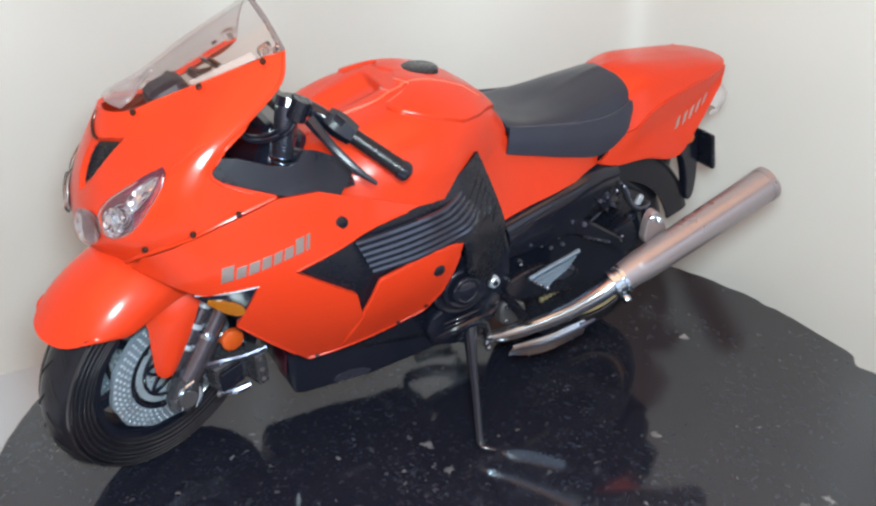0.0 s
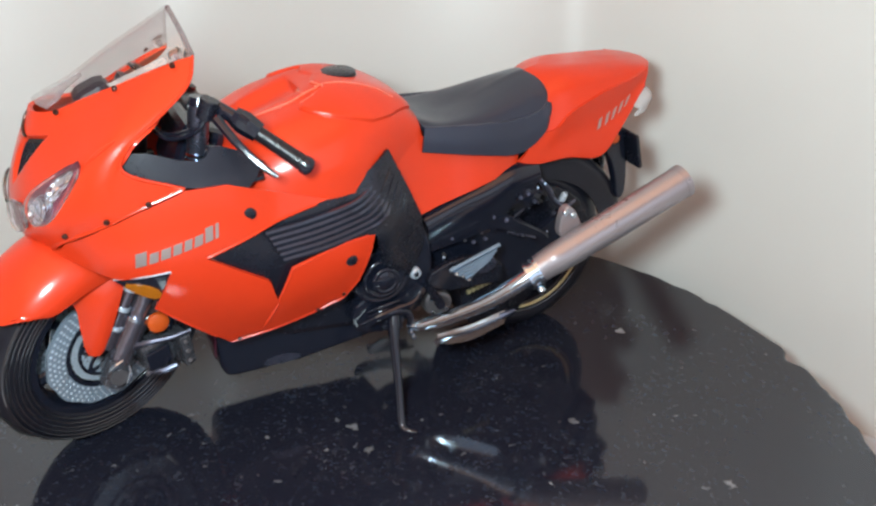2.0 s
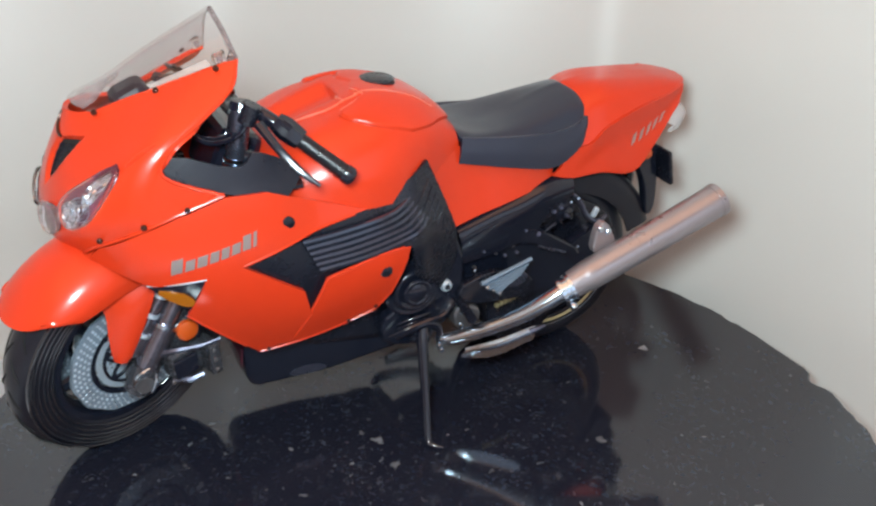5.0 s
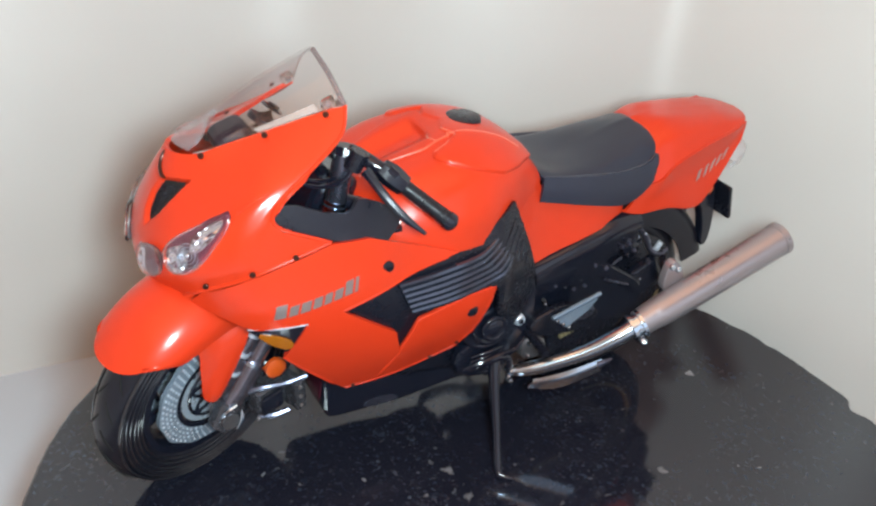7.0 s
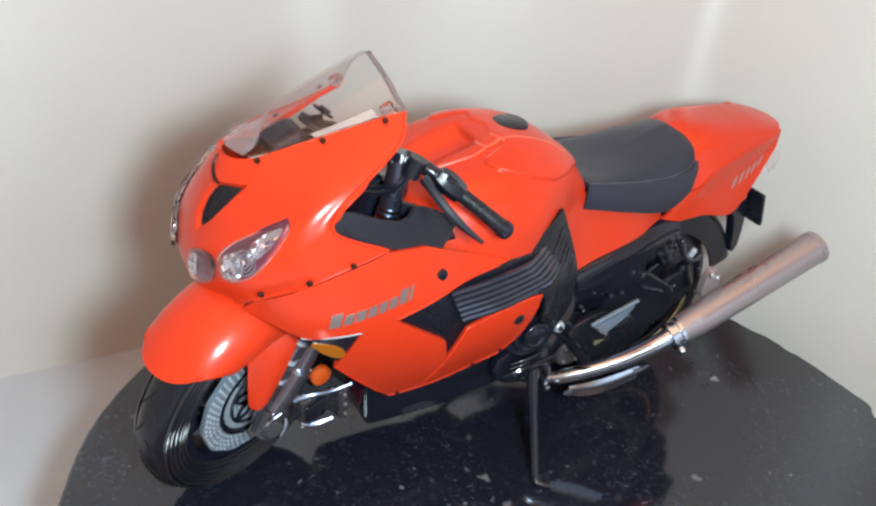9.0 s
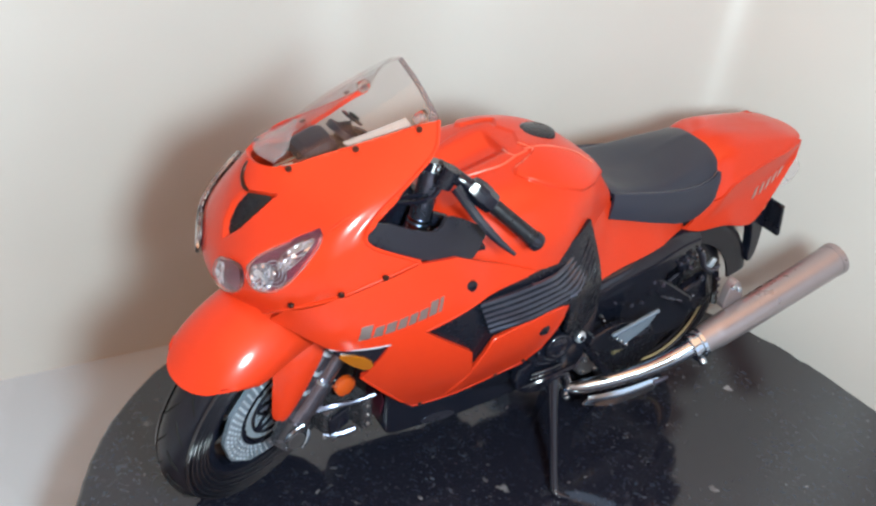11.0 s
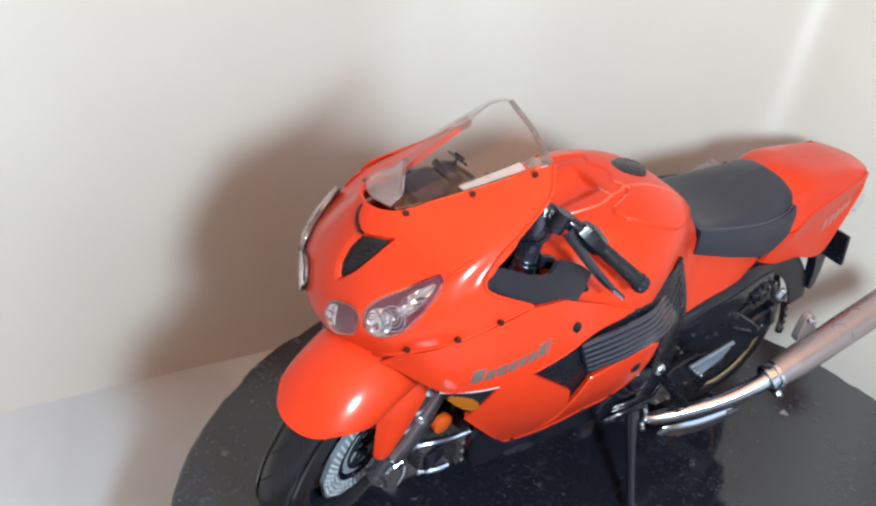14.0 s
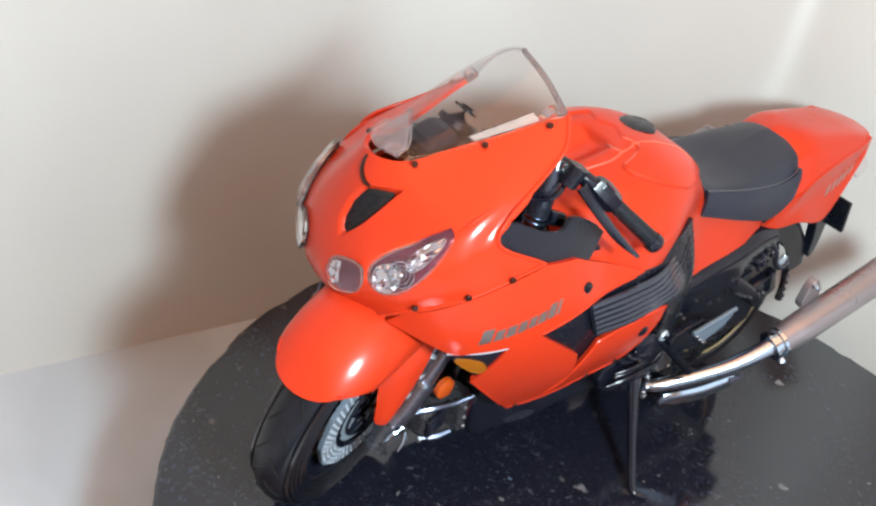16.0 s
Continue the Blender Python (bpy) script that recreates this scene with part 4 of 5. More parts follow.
# black inner panel and dashboard behind the screen
INNER = [(10.2, 81.5), (10.0, 77.6), (20, 73.6), (28, 71.6), (35.6, 69.6), (38.0, 71.6), (40.6, 74.6), (37.6, 76.8), (34.3, 78.6), (31.5, 79.9), (29.2, 80.3), (27.8, 78.4), (26.2, 77.8), (22, 78.7), (16, 80.9)]
def inner_at(x, z):
    return Vector((x, -FAIR(x, min(z, 73)) + 1.1 + 0.25 * max(0, z - 72), z))


patch("inner_shelf", [(20, -22), (40, -22.6), (41.5, -15), (35, -9), (24, -8)], lambda x, y: Vector((x, y, 70.6 + 0.05 * (x - 20))), SATIN, bike, "black shelf behind the fork", solid=0.8)
block("steering_head", (29, 0, 73), (10, 20, 14), BLACK, bike, turn=(0, 21, 0), bevel=2)
block("top_clamp", (29.2, -6, 86.0), (6.0, 18, 2.0), GRIP, bike, "black top fork clamp", turn=(0, 21, 0), bevel=0.8)
disc("stem_nut", (29.4, -2, 87.0), (0.36, 0, 0.93), 2.2, 1.2, SATIN, bike, "black stem nut", seg=6)
for y0, y1 in ((-17, -8), (-15, -4)):
    tube("cable", [(31, y0, 86.6), (27.5, y0 * 1.05, 82.5), (22.5, (y0 + y1) / 2, 79.6), (19, y1, 82)], 0.55, BLACK, bike, "black control cable", seg=8)
dash = new("dashboard")
dash.parent = bike
tagged(dash, "black dashboard with two dials")
block("dash_body", (15.5, 0.6, 84.2), (14, 13, 4.5), GRIP, dash, turn=(0, -20, 0), bevel=1.8)
block("front_pod", (9.6, 0.2, 87.6), (8.5, 9.0, 5.4), POD, dash, "dark violet-black front cover", turn=(0, -24, 0), bevel=2.2)
for y, z in ((-4.2, 86.6), (5.6, 88.0)):
    disc("dial_pod", (19.4, y, z), (0.55, 0, 0.83), 3.9, 3.6, POD, dash, "dark violet-black dial pod", seg=28, round_by=1.4)
    disc("dial", (20.7, y, z + 2.2), (0.55, 0, 0.83), 2.6, 0.6, BLACK, dash, seg=24)

# windscreen
SCREEN = surface([
    [(-2.6, 0, 87.6), (-1.6, -2.6, 87.2), (0.2, -4.7, 87.0)],
    [(5.2, 0, 91.0), (6.0, -4.6, 90.5), (8.2, -8.0, 89.7)],
    [(14.0, 0, 96.4), (15.4, -6.4, 95.6), (18.2, -11.1, 93.7)],
    [(22.6, 0, 101.3), (23.7, -6.8, 99.6), (25.8, -12.6, 96.4)],
    [(28.2, 0, 104.5), (28.7, -6.9, 101.7), (29.4, -13.0, 97.5)],
])


def screen_at(u, v, s):
    """The screen, whose middle lies a little past the bike's own; s = -1: its far half, which leans down."""
    p = SCREEN(u, v)
    if s > 0:
        return Vector((p.x, p.y + 1.2 * (1 - u), p.z))
    return Vector((p.x, -p.y + 1.2 * (1 + u), p.z - 5.2 * u * u * smooth_step(0.05, 0.4, v)))


scr = new("windscreen")
scr.parent = bike
tagged(scr, "clear plastic windscreen")
verts, faces = [], []
NU, NV = 16, 24
for j in range(NV + 1):
    for i in range(-NU, NU + 1):
        verts.append(screen_at(abs(i) / NU, j / NV, 1 if i <= 0 else -1))
for j in range(NV):
    for i in range(2 * NU):
        a = j * (2 * NU + 1) + i
        faces.append((a, a + 1, a + 2 * NU + 2, a + 2 * NU + 1))
link("pane", verts, faces, PANE, scr, solid=0.7)
for s in (1, -1):
    rim = [screen_at(1.0, k / 8, s) for k in range(9)]
    arc = [screen_at(1 - k / 6, 1.0, s) for k in range(7)]
    if s > 0:
        tube("screen_rear_edge", arc, 0.6, SCREENEDGE, scr, "pinkish grey screen rear edge", seg=8, per=4).visible_shadow = False
    else:
        tube("screen_far_edge", arc, 0.25, CLEAR, scr, "clear screen rear edge", seg=8, per=4).visible_shadow = False
    tube("screen_edge", rim, 0.30, CLEAR, scr, "clear polished screen edge", seg=8, per=3).visible_shadow = False
sheet("screen_band", lambda u, v: screen_at(u, v, 1) + Vector((0.1, 0.9, 0.1)), 4, 20, FROST, scr, "milky screen fixing band", solid=0.35, u0=0.87, u1=1.0, v0=0.36, v1=0.70).visible_shadow = False
sheet("screen_mount", surface([[(-0.4, -3.6, 86.9), (-2.2, 1.2, 87.0), (-0.2, 5.8, 86.4)], [(2.0, -2.6, 88.3), (2.6, 2.0, 89.0), (4.0, 6.4, 88.4)], [(4.6, 1.0, 89.6), (6.2, 4.0, 90.0), (8.3, 6.9, 89.9)]]), 10, 10, TONGUE, scr, "pinkish clear screen mount", solid=0.5).visible_shadow = False
tube("mount_edge", [(0.2, -2.7, 87.5), (2.0, -2.7, 88.6), (4.6, 1.0, 90.0), (8.3, 6.9, 90.3)], [0.3, 0.45, 0.5, 0.6], CLEAR, scr, "clear moulded mount edge", seg=6).visible_shadow = False
for s in (1, -1):
    p = screen_at(0.95, 0.78 if s > 0 else 0.87, s)
    q = Vector((p.x, p.y + 0.3 * s, p.z + 0.8))
    block("screen_stud", q, (3.0, 1.8, 2.6), CLEAR, scr, "clear faceted stud", turn=(38 * s, -20, 8), bevel=0.7).visible_shadow = False
    disc("stud_core", q + Vector((0.2, 0.3 * s, -0.5)), (-0.15, -0.75 * s, 0.65), 0.7, 0.8, SCREENEDGE, scr, "dark stud core", seg=8).visible_shadow = False
tube("corner_stud", [screen_at(0.97, 0.95, 1) + Vector((0, 0.4, -0.4)), screen_at(0.97, 0.95, 1) + Vector((0, -0.3, 1.0))], [1.0, 0.7], CLEAR, scr, "clear moulded corner stud", seg=7, per=1).visible_shadow = False

# side fairing
FAIR = spline_height([(-4, 59, 15.5), (-3.4, 62.6, 17.8), (4.5, 66.8, 23.5), (12, 70, 25.4), (22, 73, 25.8), (35, 65, 26.8), (25.5, 57.6, 28.2), (15.5, 55, 27.5), (3, 58, 23.0), (41, 67.3, 24.5), (54, 64, 25.6), (58, 48.3, 27.3),
                      (64.8, 53, 26.4), (42, 49, 27.6), (28.9, 29.6, 20.5), (50, 33.3, 22), (40, 40, 26), (15, 44, 24.5), (72, 69, 19.5), (79, 50, 20), (30, 45, 27)])


def side_at(x, z):
    return Vector((x, -FAIR(x, z), z))


FAIRING = [(-4.5, 58.6), (-2.8, 62.2), (4.5, 66.4), (12.0, 69.6), (22.0, 72.8), (31.0, 72.4), (41, 68.4), (53.6, 64.4), (40, 61.6), (24.2, 57.2), (38.0, 47.8), (40.0, 40.6), (43.6, 49.6), (56.5, 53.4), (64.6, 53.4), (60.6, 41), (57.2, 35.8), (50, 33.2), (29.2, 29.4), (12.6, 45.6), (16.6, 55.8), (6.0, 54.2)]
def vent_in(x):
    """How far the vent panel lies behind the fairing's face; proud of it towards the frame."""
    t = max(0.0, min(1.0, (x - 58) / 11))
    return 1.6 - 2.5 * t * t * (3 - 2 * t)


VENT = [(71, 71.6), (62, 66.5), (53.6, 64.0), (40, 61.2), (24.6, 57.0), (38.0, 47.4), (40.0, 40.9), (43.9, 49.3), (56.5, 53.0), (65, 53.0), (67, 44), (76, 36), (80, 44), (79.6, 52.2)]
for s in (1, -1):
    patch("inner_panel", INNER, inner_at, PANEL, bike, "satin black inner panel", solid=1.0, side=s)
    fa = new("side_fairing")
    fa.parent = bike
    tagged(fa, "glossy orange side fairing with screws and plain silver marking")
    patch("fairing_panel", FAIRING, side_at, ORANGE, fa, solid=1.2, side=s)
    ve = patch("vent_panel", VENT, lambda x, z: side_at(x, z) + Vector((0, vent_in(x), 0)), SATIN, fa, "satin black vent panel", solid=1.0, side=s)
    for k in range(6):
        f0 = k / 5
        a = Vector((38 + 3.5 * f0, 59.6 - 7.2 * f0))
        b = Vector((57 + 6.0 * f0, 61.4 - 6.2 * f0))
        c = Vector((65.5 + 4.4 * f0, 64.4 - 5.2 * f0))
        pts = [Vector((q.x, -FAIR(q.x, q.y) + min(0.4, vent_in(q.x) - 0.1), q.y)) for q in (a, (a + b) / 2 + Vector((0, -0.4)), b, (b + c) / 2 + Vector((0.4, -0.5)), c, c + Vector((1.2 + 0.4 * f0, 1.2 + 1.0 * f0)))]
        pts[-1].y += 2.0
        pts[-2].y += 0.7
        tube("vent_rib", [(q.x, q.y * s, q.z) for q in pts], [0.7, 0.85, 0.8, 0.65, 0.5, 0.2], RIB, fa, seg=8, per=4)
    for edge in ([(40.1, 41.6), (43.6, 49.6), (56.5, 53.4), (64.4, 53.4)], [(24.6, 57.3), (40, 61.6), (53.4, 64.3)], [(29.4, 29.6), (50, 33.3), (57.0, 35.9), (60.5, 41), (64.4, 53.2)], [(12.8, 45.6), (29.0, 29.7)]):
        line = [(x, -FAIR(x, z) + 0.25, z) for (x0, z0), (x1, z1) in zip(edge, edge[1:]) for x, z in [(x0 + (x1 - x0) * k / 5, z0 + (z1 - z0) * k / 5) for k in range(5)]]
        tube("rolled_edge", [(x, y * s, z) for x, y, z in line], 0.42, ORANGE, fa, seg=8, per=2)
    tube("fairing_fold", [(x, (-FAIR(x, z) + 0.2) * s, z) for x, z in ((40.0, 40.8), (38.6, 37.5), (37.4, 34.5), (36.6, 32.0))], [0.3, 0.55, 0.5, 0.2], ORANGE, fa, seg=8, per=4)
    for k in range(6):
        line = [(67 + 1.5 * k + (4 - 0.6 * k) * f, 62.5 - 1.6 * k + (5.1 - 0.3 * k) * f) for f in (0, 0.5, 1)]
        tube("vent_line", [(x, (-FAIR(x, z) + vent_in(x) - 0.05) * s, z) for x, z in line], [0.12, 0.22, 0.1], BLACK, fa, seg=6, per=3)
    for x, z in ((35, 65), (58, 48.4)):
        p = side_at(x, z)
        disc("screw_well", (p.x, (p.y + 0.6) * s, p.z), (0, -s, 0), 1.5, 0.8, SATIN, fa, seg=20)
    for x, z in ((50.5, 33.9), (57.0, 37.3), (31, 30.4)):
        p = side_at(x, z)
        disc("rivet", (p.x, (p.y + 0.3) * s, p.z), (0, -s, 0), 0.5, 0.7, SCREW, fa, seg=10)
    # turn signal
    patch("signal_housing", [(4.8, 54.0), (17.0, 55.6), (16.2, 49.6), (13.0, 47.2)], lambda x, z: side_at(x, z) + Vector((0, 0.5, 0)), BLACK, fa, "dark signal housing", solid=0.6, side=s)
    patch("signal_lens", rounded([(6.0, 53.0), (11.0, 52.7), (14.3, 50.4), (13.6, 48.0), (10.0, 49.5)], 1), lambda x, z: side_at(x, z) + Vector((0, 0.1, 0)), AMBER, fa, "amber signal lens", solid=0.5, side=s)
    tube("housing_rim", [(q.x, (q.y + 0.1) * s, q.z) for q in [side_at(x, z) for x, z in ((5.0, 54.3), (11.0, 55.0), (16.6, 55.6))]], 0.25, STEEL, fa, "worn silvery housing rim", seg=6, per=3)
    # silver marking as plain letter-sized bars
    x = 9.6
    for k in range(8):
        w = (2.3, 1.9, 2.1, 1.9, 1.7, 1.9, 1.8, 0.75)[k]
        h = 3.3 if k in (0, 6, 7) else 2.4
        z0 = 57.5 + (x - 9.6) * 0.235
        patch("marking_bar", [(x, z0), (x + w, z0 + w * 0.235), (x + w + 0.4, z0 + h + w * 0.235), (x + 0.4, z0 + h)], side_at, SILVER, fa, cell=0.8, solid=0.12, offset=1.0, side=s)
        x += w + 0.5

# belly pan
prism("belly_pan", [(28.5, 30.5), (27.0, 24.5), (27.6, 17.0), (28.8, 14.4), (31.0, 13.9), (48, 13.7), (70.4, 16.4), (72.4, 18.0), (73, 24), (66, 36), (56, 35)], -13, 13, BLACK, bike, "glossy black belly pan", bevel=0.9)
patch("pan_opening", rounded([(37.5, 14.5), (46, 14.3), (49, 15.0), (45.5, 17.0), (39.5, 16.8)], 2), lambda x, z: Vector((x, -13.15, z)), DARKMETAL, bike, "grey oval opening in belly pan", cell=1.0, solid=0.2)

# the orange fairing's reflection in the pan, painted as a dark red patch
patch("pan_front_reflection", rounded([(-12.2, 18.6), (-5.0, 18.0), (-4.0, 26.0), (-12.4, 27.6)], 1), lambda y, z: Vector((26.75 + 0.2 * abs(z - 22) * 0.5, y, z)), REDLENS, bike, "dark red patch for the fairing's reflection in the pan's front", cell=1.5, solid=0.3)

# tank
TANK = surface([
    [(34, 0, 74.4), (34, -7, 74.2), (33.5, -12, 73.4), (33, -15, 70.0), (33, -16, 65)],
    [(41, 0, 78.2), (41, -8, 78.4), (41, -14.5, 77.4), (41, -19.5, 72.0), (41, -22, 66)],
    [(50, 0, 81.7), (50, -9, 81.9), (50, -17, 79.6), (51, -22.6, 72.4), (52, -24.5, 64)],
    [(60, 0, 84.9), (60, -9.5, 84.4), (61, -18.2, 80.0), (62, -22.4, 72.2), (63, -23.0, 63.6)],
    [(70, 0, 84.0), (70, -9.6, 83.0), (70.5, -16.8, 78.4), (71.5, -18.6, 72.0), (73, -18.6, 62)],
    [(78.5, 0, 80.0), (78.3, -8.6, 79.4), (78, -13.8, 76.0), (78, -15.4, 70.0), (79, -15.4, 60)],
    [(83.5, 0, 75.4), (83.3, -8.0, 74.6), (83, -12.4, 72.2), (83, -13.4, 67.0), (83.5, -13.6, 58)],
])
RISE = [(0.0, 0.50), (0.118, 0.47), (0.214, 0.496), (0.276, 0.441), (0.31, 0.385), (0.354, 0.374), (0.418, 0.402), (0.475, 0.46), (0.506, 0.527), (0.53, 0.62), (0.48, 0.74), (0.38, 0.85), (0.28, 0.93), (0.0, 0.97)]
STEP = [(0.0, -0.06), (0.18, -0.06), (0.195, 0.186), (0.225, 0.269), (0.244, 0.357), (0.219, 0.42), (0.205, 0.475), (0.118, 0.47), (0.0, 0.50)]


def tank_at(u, v):
    """The tank with its raised rear plateau, front step and the recessed fields at its front."""
    p = TANK(u, v)
    lift = 0.7 * smooth_step(-0.3, 0.3, depth_in(u, v, RISE, 33, 49)) + 0.35 * smooth_step(-0.3, 0.3, depth_in(u, v, STEP, 33, 49)) - 2.0 * (1 - smooth_step(0.02, 0.18, u)) * smooth_step(0.04, 0.2, v) * (1 - smooth_step(0.405, 0.43, v))
    e = 1e-3
    n = (TANK(u + e, v) - p).cross(TANK(u, v + e) - p).normalized()
    if n.z < 0:
        n = -n
    return p + n * lift


tank = new("fuel_tank")
tank.parent = bike
tagged(tank, "glossy orange sculpted fuel tank with black cap")
whole("tank_shell", tank_at, 150, 190, ORANGE, tank, solid=0.8)
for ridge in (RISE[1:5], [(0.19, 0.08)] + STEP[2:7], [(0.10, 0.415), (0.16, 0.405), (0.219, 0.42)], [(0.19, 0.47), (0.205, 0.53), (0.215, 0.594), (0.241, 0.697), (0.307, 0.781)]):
    tube("tank_ridge", [tank_at(u, v) for u, v in ridge], 0.27, EDGE_GLINT, tank, seg=8, per=5)
tube("tank_ridge", [tank_at(u, v) for u, v in RISE[4:9]], 0.2, ORANGE, tank, seg=8, per=5)
lathe("fuel_cap", [(0, 0.7), (3.7, 0.7), (4.3, 0.4), (4.5, -0.8)], (66.5, -0.4, 85.2), SATIN, tank, "black fuel cap", 32, Matrix.Rotation(radians(90), 3, "X").to_3x3() @ Matrix.Rotation(radians(0), 3, "X"))

# side covers and tail
COVER = spline_height([(71, 70, 18.4), (79, 52, 19.5), (84, 66, 14.0), (84, 74, 12), (103, 62, 14.4), (112, 58, 14), (95, 56, 17), (90, 62, 14.6)])
TAIL_TOP = surface([
    [(117.5, 0, 77.4), (119.5, -5, 76.2), (119.8, -9.5, 73.8), (114, -13.4, 66)],
    [(121.4, 0, 79.2), (122.8, -5.4, 78.3), (123.2, -10.2, 75.8), (121, -14.3, 66.3)],
    [(128, 0, 80.0), (128, -6, 79.7), (128, -10.8, 77.0), (126.3, -14, 70.4)],
    [(138, 0, 79.8), (138, -6.2, 79.4), (138, -10.4, 77.6), (136.8, -12.8, 74.0)],
    [(149, 0, 79.2), (149, -5.4, 78.9), (148.6, -9.0, 78.0), (147.2, -11.2, 76.0)],
    [(159, 0, 77.6), (158, -4, 77.6), (156, -7.4, 77.6), (153.5, -9.4, 77.6)],
])
TAIL_LOW = surface([
    [(114, -13.5, 66), (113, -14.5, 62), (110.4, -14.6, 59.4)],
    [(121, -14.3, 66.3), (118.5, -14.6, 62), (116, -15, 57.9)],
    [(126.3, -14, 70.4), (126, -13.7, 64), (125.8, -15, 58.1)],
    [(136.8, -12.8, 74.0), (136.8, -12.4, 66), (136.6, -14.6, 56.4)],
    [(147.2, -11.2, 76.0), (145.6, -11.2, 70), (143.5, -13.3, 62.5)],
    [(153.5, -9.4, 77.6), (153.6, -9.6, 75.4), (152.6, -10.6, 73.0)],
])
tail = new("tail_cowl")
tail.parent = bike
tagged(tail, "glossy orange tail cowl with tail lamp")
whole("tail_shell", TAIL_TOP, 24, 36, ORANGE, tail, solid=0.8)
whole("tail_end", surface([[(159, 0, 77.6), (158, -4, 77.6), (156, -7.4, 77.6), (153.5, -9.4, 77.6)], [(159, 0, 75), (158, -4, 75), (156, -7.6, 75.2), (153.6, -9.6, 75.4)], [(157, 0, 71), (156, -4, 71.4), (154.6, -8, 72.2), (152.6, -10.6, 73.0)]]), 12, 6, ORANGE, tail, solid=0.6)
for s in (1, -1):
    tube("rolled_edge", [(q.x, q.y * s, q.z) for q in [TAIL_LOW(1.0, k / 20) for k in range(21)]], 0.45, ORANGE, tail, seg=8, per=1)
    sheet("tail_side", TAIL_LOW, 16, 36, ORANGE, tail, solid=0.8, side=s, offset=1.0)
    patch("side_cover", [(70.8, 70.2), (77, 73.0), (83.2, 70.6), (84.4, 66), (103, 62), (112, 62), (110, 57.6), (80, 52.0)], lambda x, z: Vector((x, -COVER(x, z), z)), ORANGE, tail, solid=1.0, side=s)
    for k in range(5):
        v = 0.58 + 0.055 * k
        patch("marking_bar", [(0.62, v), (0.585, v + 0.022), (0.45, v + 0.034), (0.48, v + 0.012)], lambda a, b: TAIL_LOW(a, b) + Vector((0, -0.95, 0)), SILVER, tail, cell=0.03, solid=0.25, offset=0, side=s)
whole("tail_lamp", surface([[(156, 0, 71), (155, -6, 71.6), (152.4, -10.4, 72.6), (147.6, -12.4, 68.4)], [(160, 0, 68), (158.6, -6, 68.6), (155.2, -11.4, 69.8), (150.6, -12.8, 66.8)], [(158, 0, 64), (157, -6, 64.6), (154.0, -11.2, 65.6), (149.8, -12.2, 64.8)]]), 14, 8, TAILGLASS, tail, "milky clear tail lamp lens", solid=0.8)
prism("tail_floor", rounded([(112, 56), (138, 57), (148, 68), (147, 72), (120, 66)], 1), -9, 9, SATIN, bike, "black undertail", bevel=1)

# number plate holder
hold = new("plate_holder")
hold.parent = bike
tagged(hold, "black plate holder with red reflector")
tube("holder_arm", [(136, 0, 60), (142, 0, 57), (147, 0, 50), (148, 0, 42)], [3.0, 2.4, 2.0, 1.6], SATIN, hold, seg=8)
prism("holder_side", rounded([(137, 60), (145, 66.5), (147.4, 58), (149.4, 48), (149.4, 40), (146.6, 39.4), (145.4, 47), (142.5, 54)], 1), -11.5, -8.5, BLACK, hold)
block("plate", (149.4, -4, 55.4), (1.4, 24, 10.4), SATIN, hold, turn=(0, -14, 0))
disc("red_reflector", (142.8, -12.0, 59.6), (-0.3, -1, 0), 1.6, 1.0, REFLECT, hold, "small orange-red reflector", seg=16)

# seat
SEAT_TOP = surface([
    [(83, 0, 73.8), (83, -6, 73.8), (83.5, -10, 73.4), (83.8, -12.5, 72.1)],
    [(90, 0, 71.9), (90, -7, 72.0), (90, -11, 72.0), (90, -13.1, 71.3)],
    [(99, 0, 72.6), (99, -7, 72.7), (99.5, -11.5, 72.3), (100, -13.6, 70.7)],
    [(107, 0, 75.2), (108, -6.5, 75.0), (110, -11, 73.8), (110.8, -13.2, 70.4)],
    [(114.0, 0, 77.6), (115.4, -5, 77.0), (117.0, -9.6, 75.3), (117.8, -12.4, 71.4)],
    [(119.0, 0, 78.8), (120.6, -5.2, 77.7), (120.8, -9.6, 75.8), (120.2, -11.8, 73.0)],
    [(120.2, 0, 78.2), (121.6, -5.2, 77.0), (121.6, -9.4, 74.8), (120.4, -11.5, 72.4)],
])
SEAT_SIDE = surface([
    [(83.8, -12.5, 72.1), (83.2, -13.5, 69.4), (82.7, -13.6, 66.6)],
    [(90, -13.1, 71.5), (89.8, -14.4, 68.4), (89.6, -14.6, 65.4)],
    [(100, -13.6, 70.7), (99.4, -14.9, 67.2), (98.5, -15.1, 63.6)],
    [(110.8, -13.2, 70.4), (110.4, -14.6, 66), (110, -14.9, 61.9)],
    [(117.8, -12.4, 71.4), (117.6, -13.8, 68.6), (117.4, -14.4, 65.7)],
    [(120.2, -11.8, 73.0), (119.8, -12.9, 71.2), (119.0, -13.4, 69.2)],
    [(120.4, -11.5, 72.4), (120.1, -12.4, 71.2), (119.4, -12.9, 70.0)],
])
seat = new("seat")
seat.parent = bike
tagged(seat, "black padded rider seat")
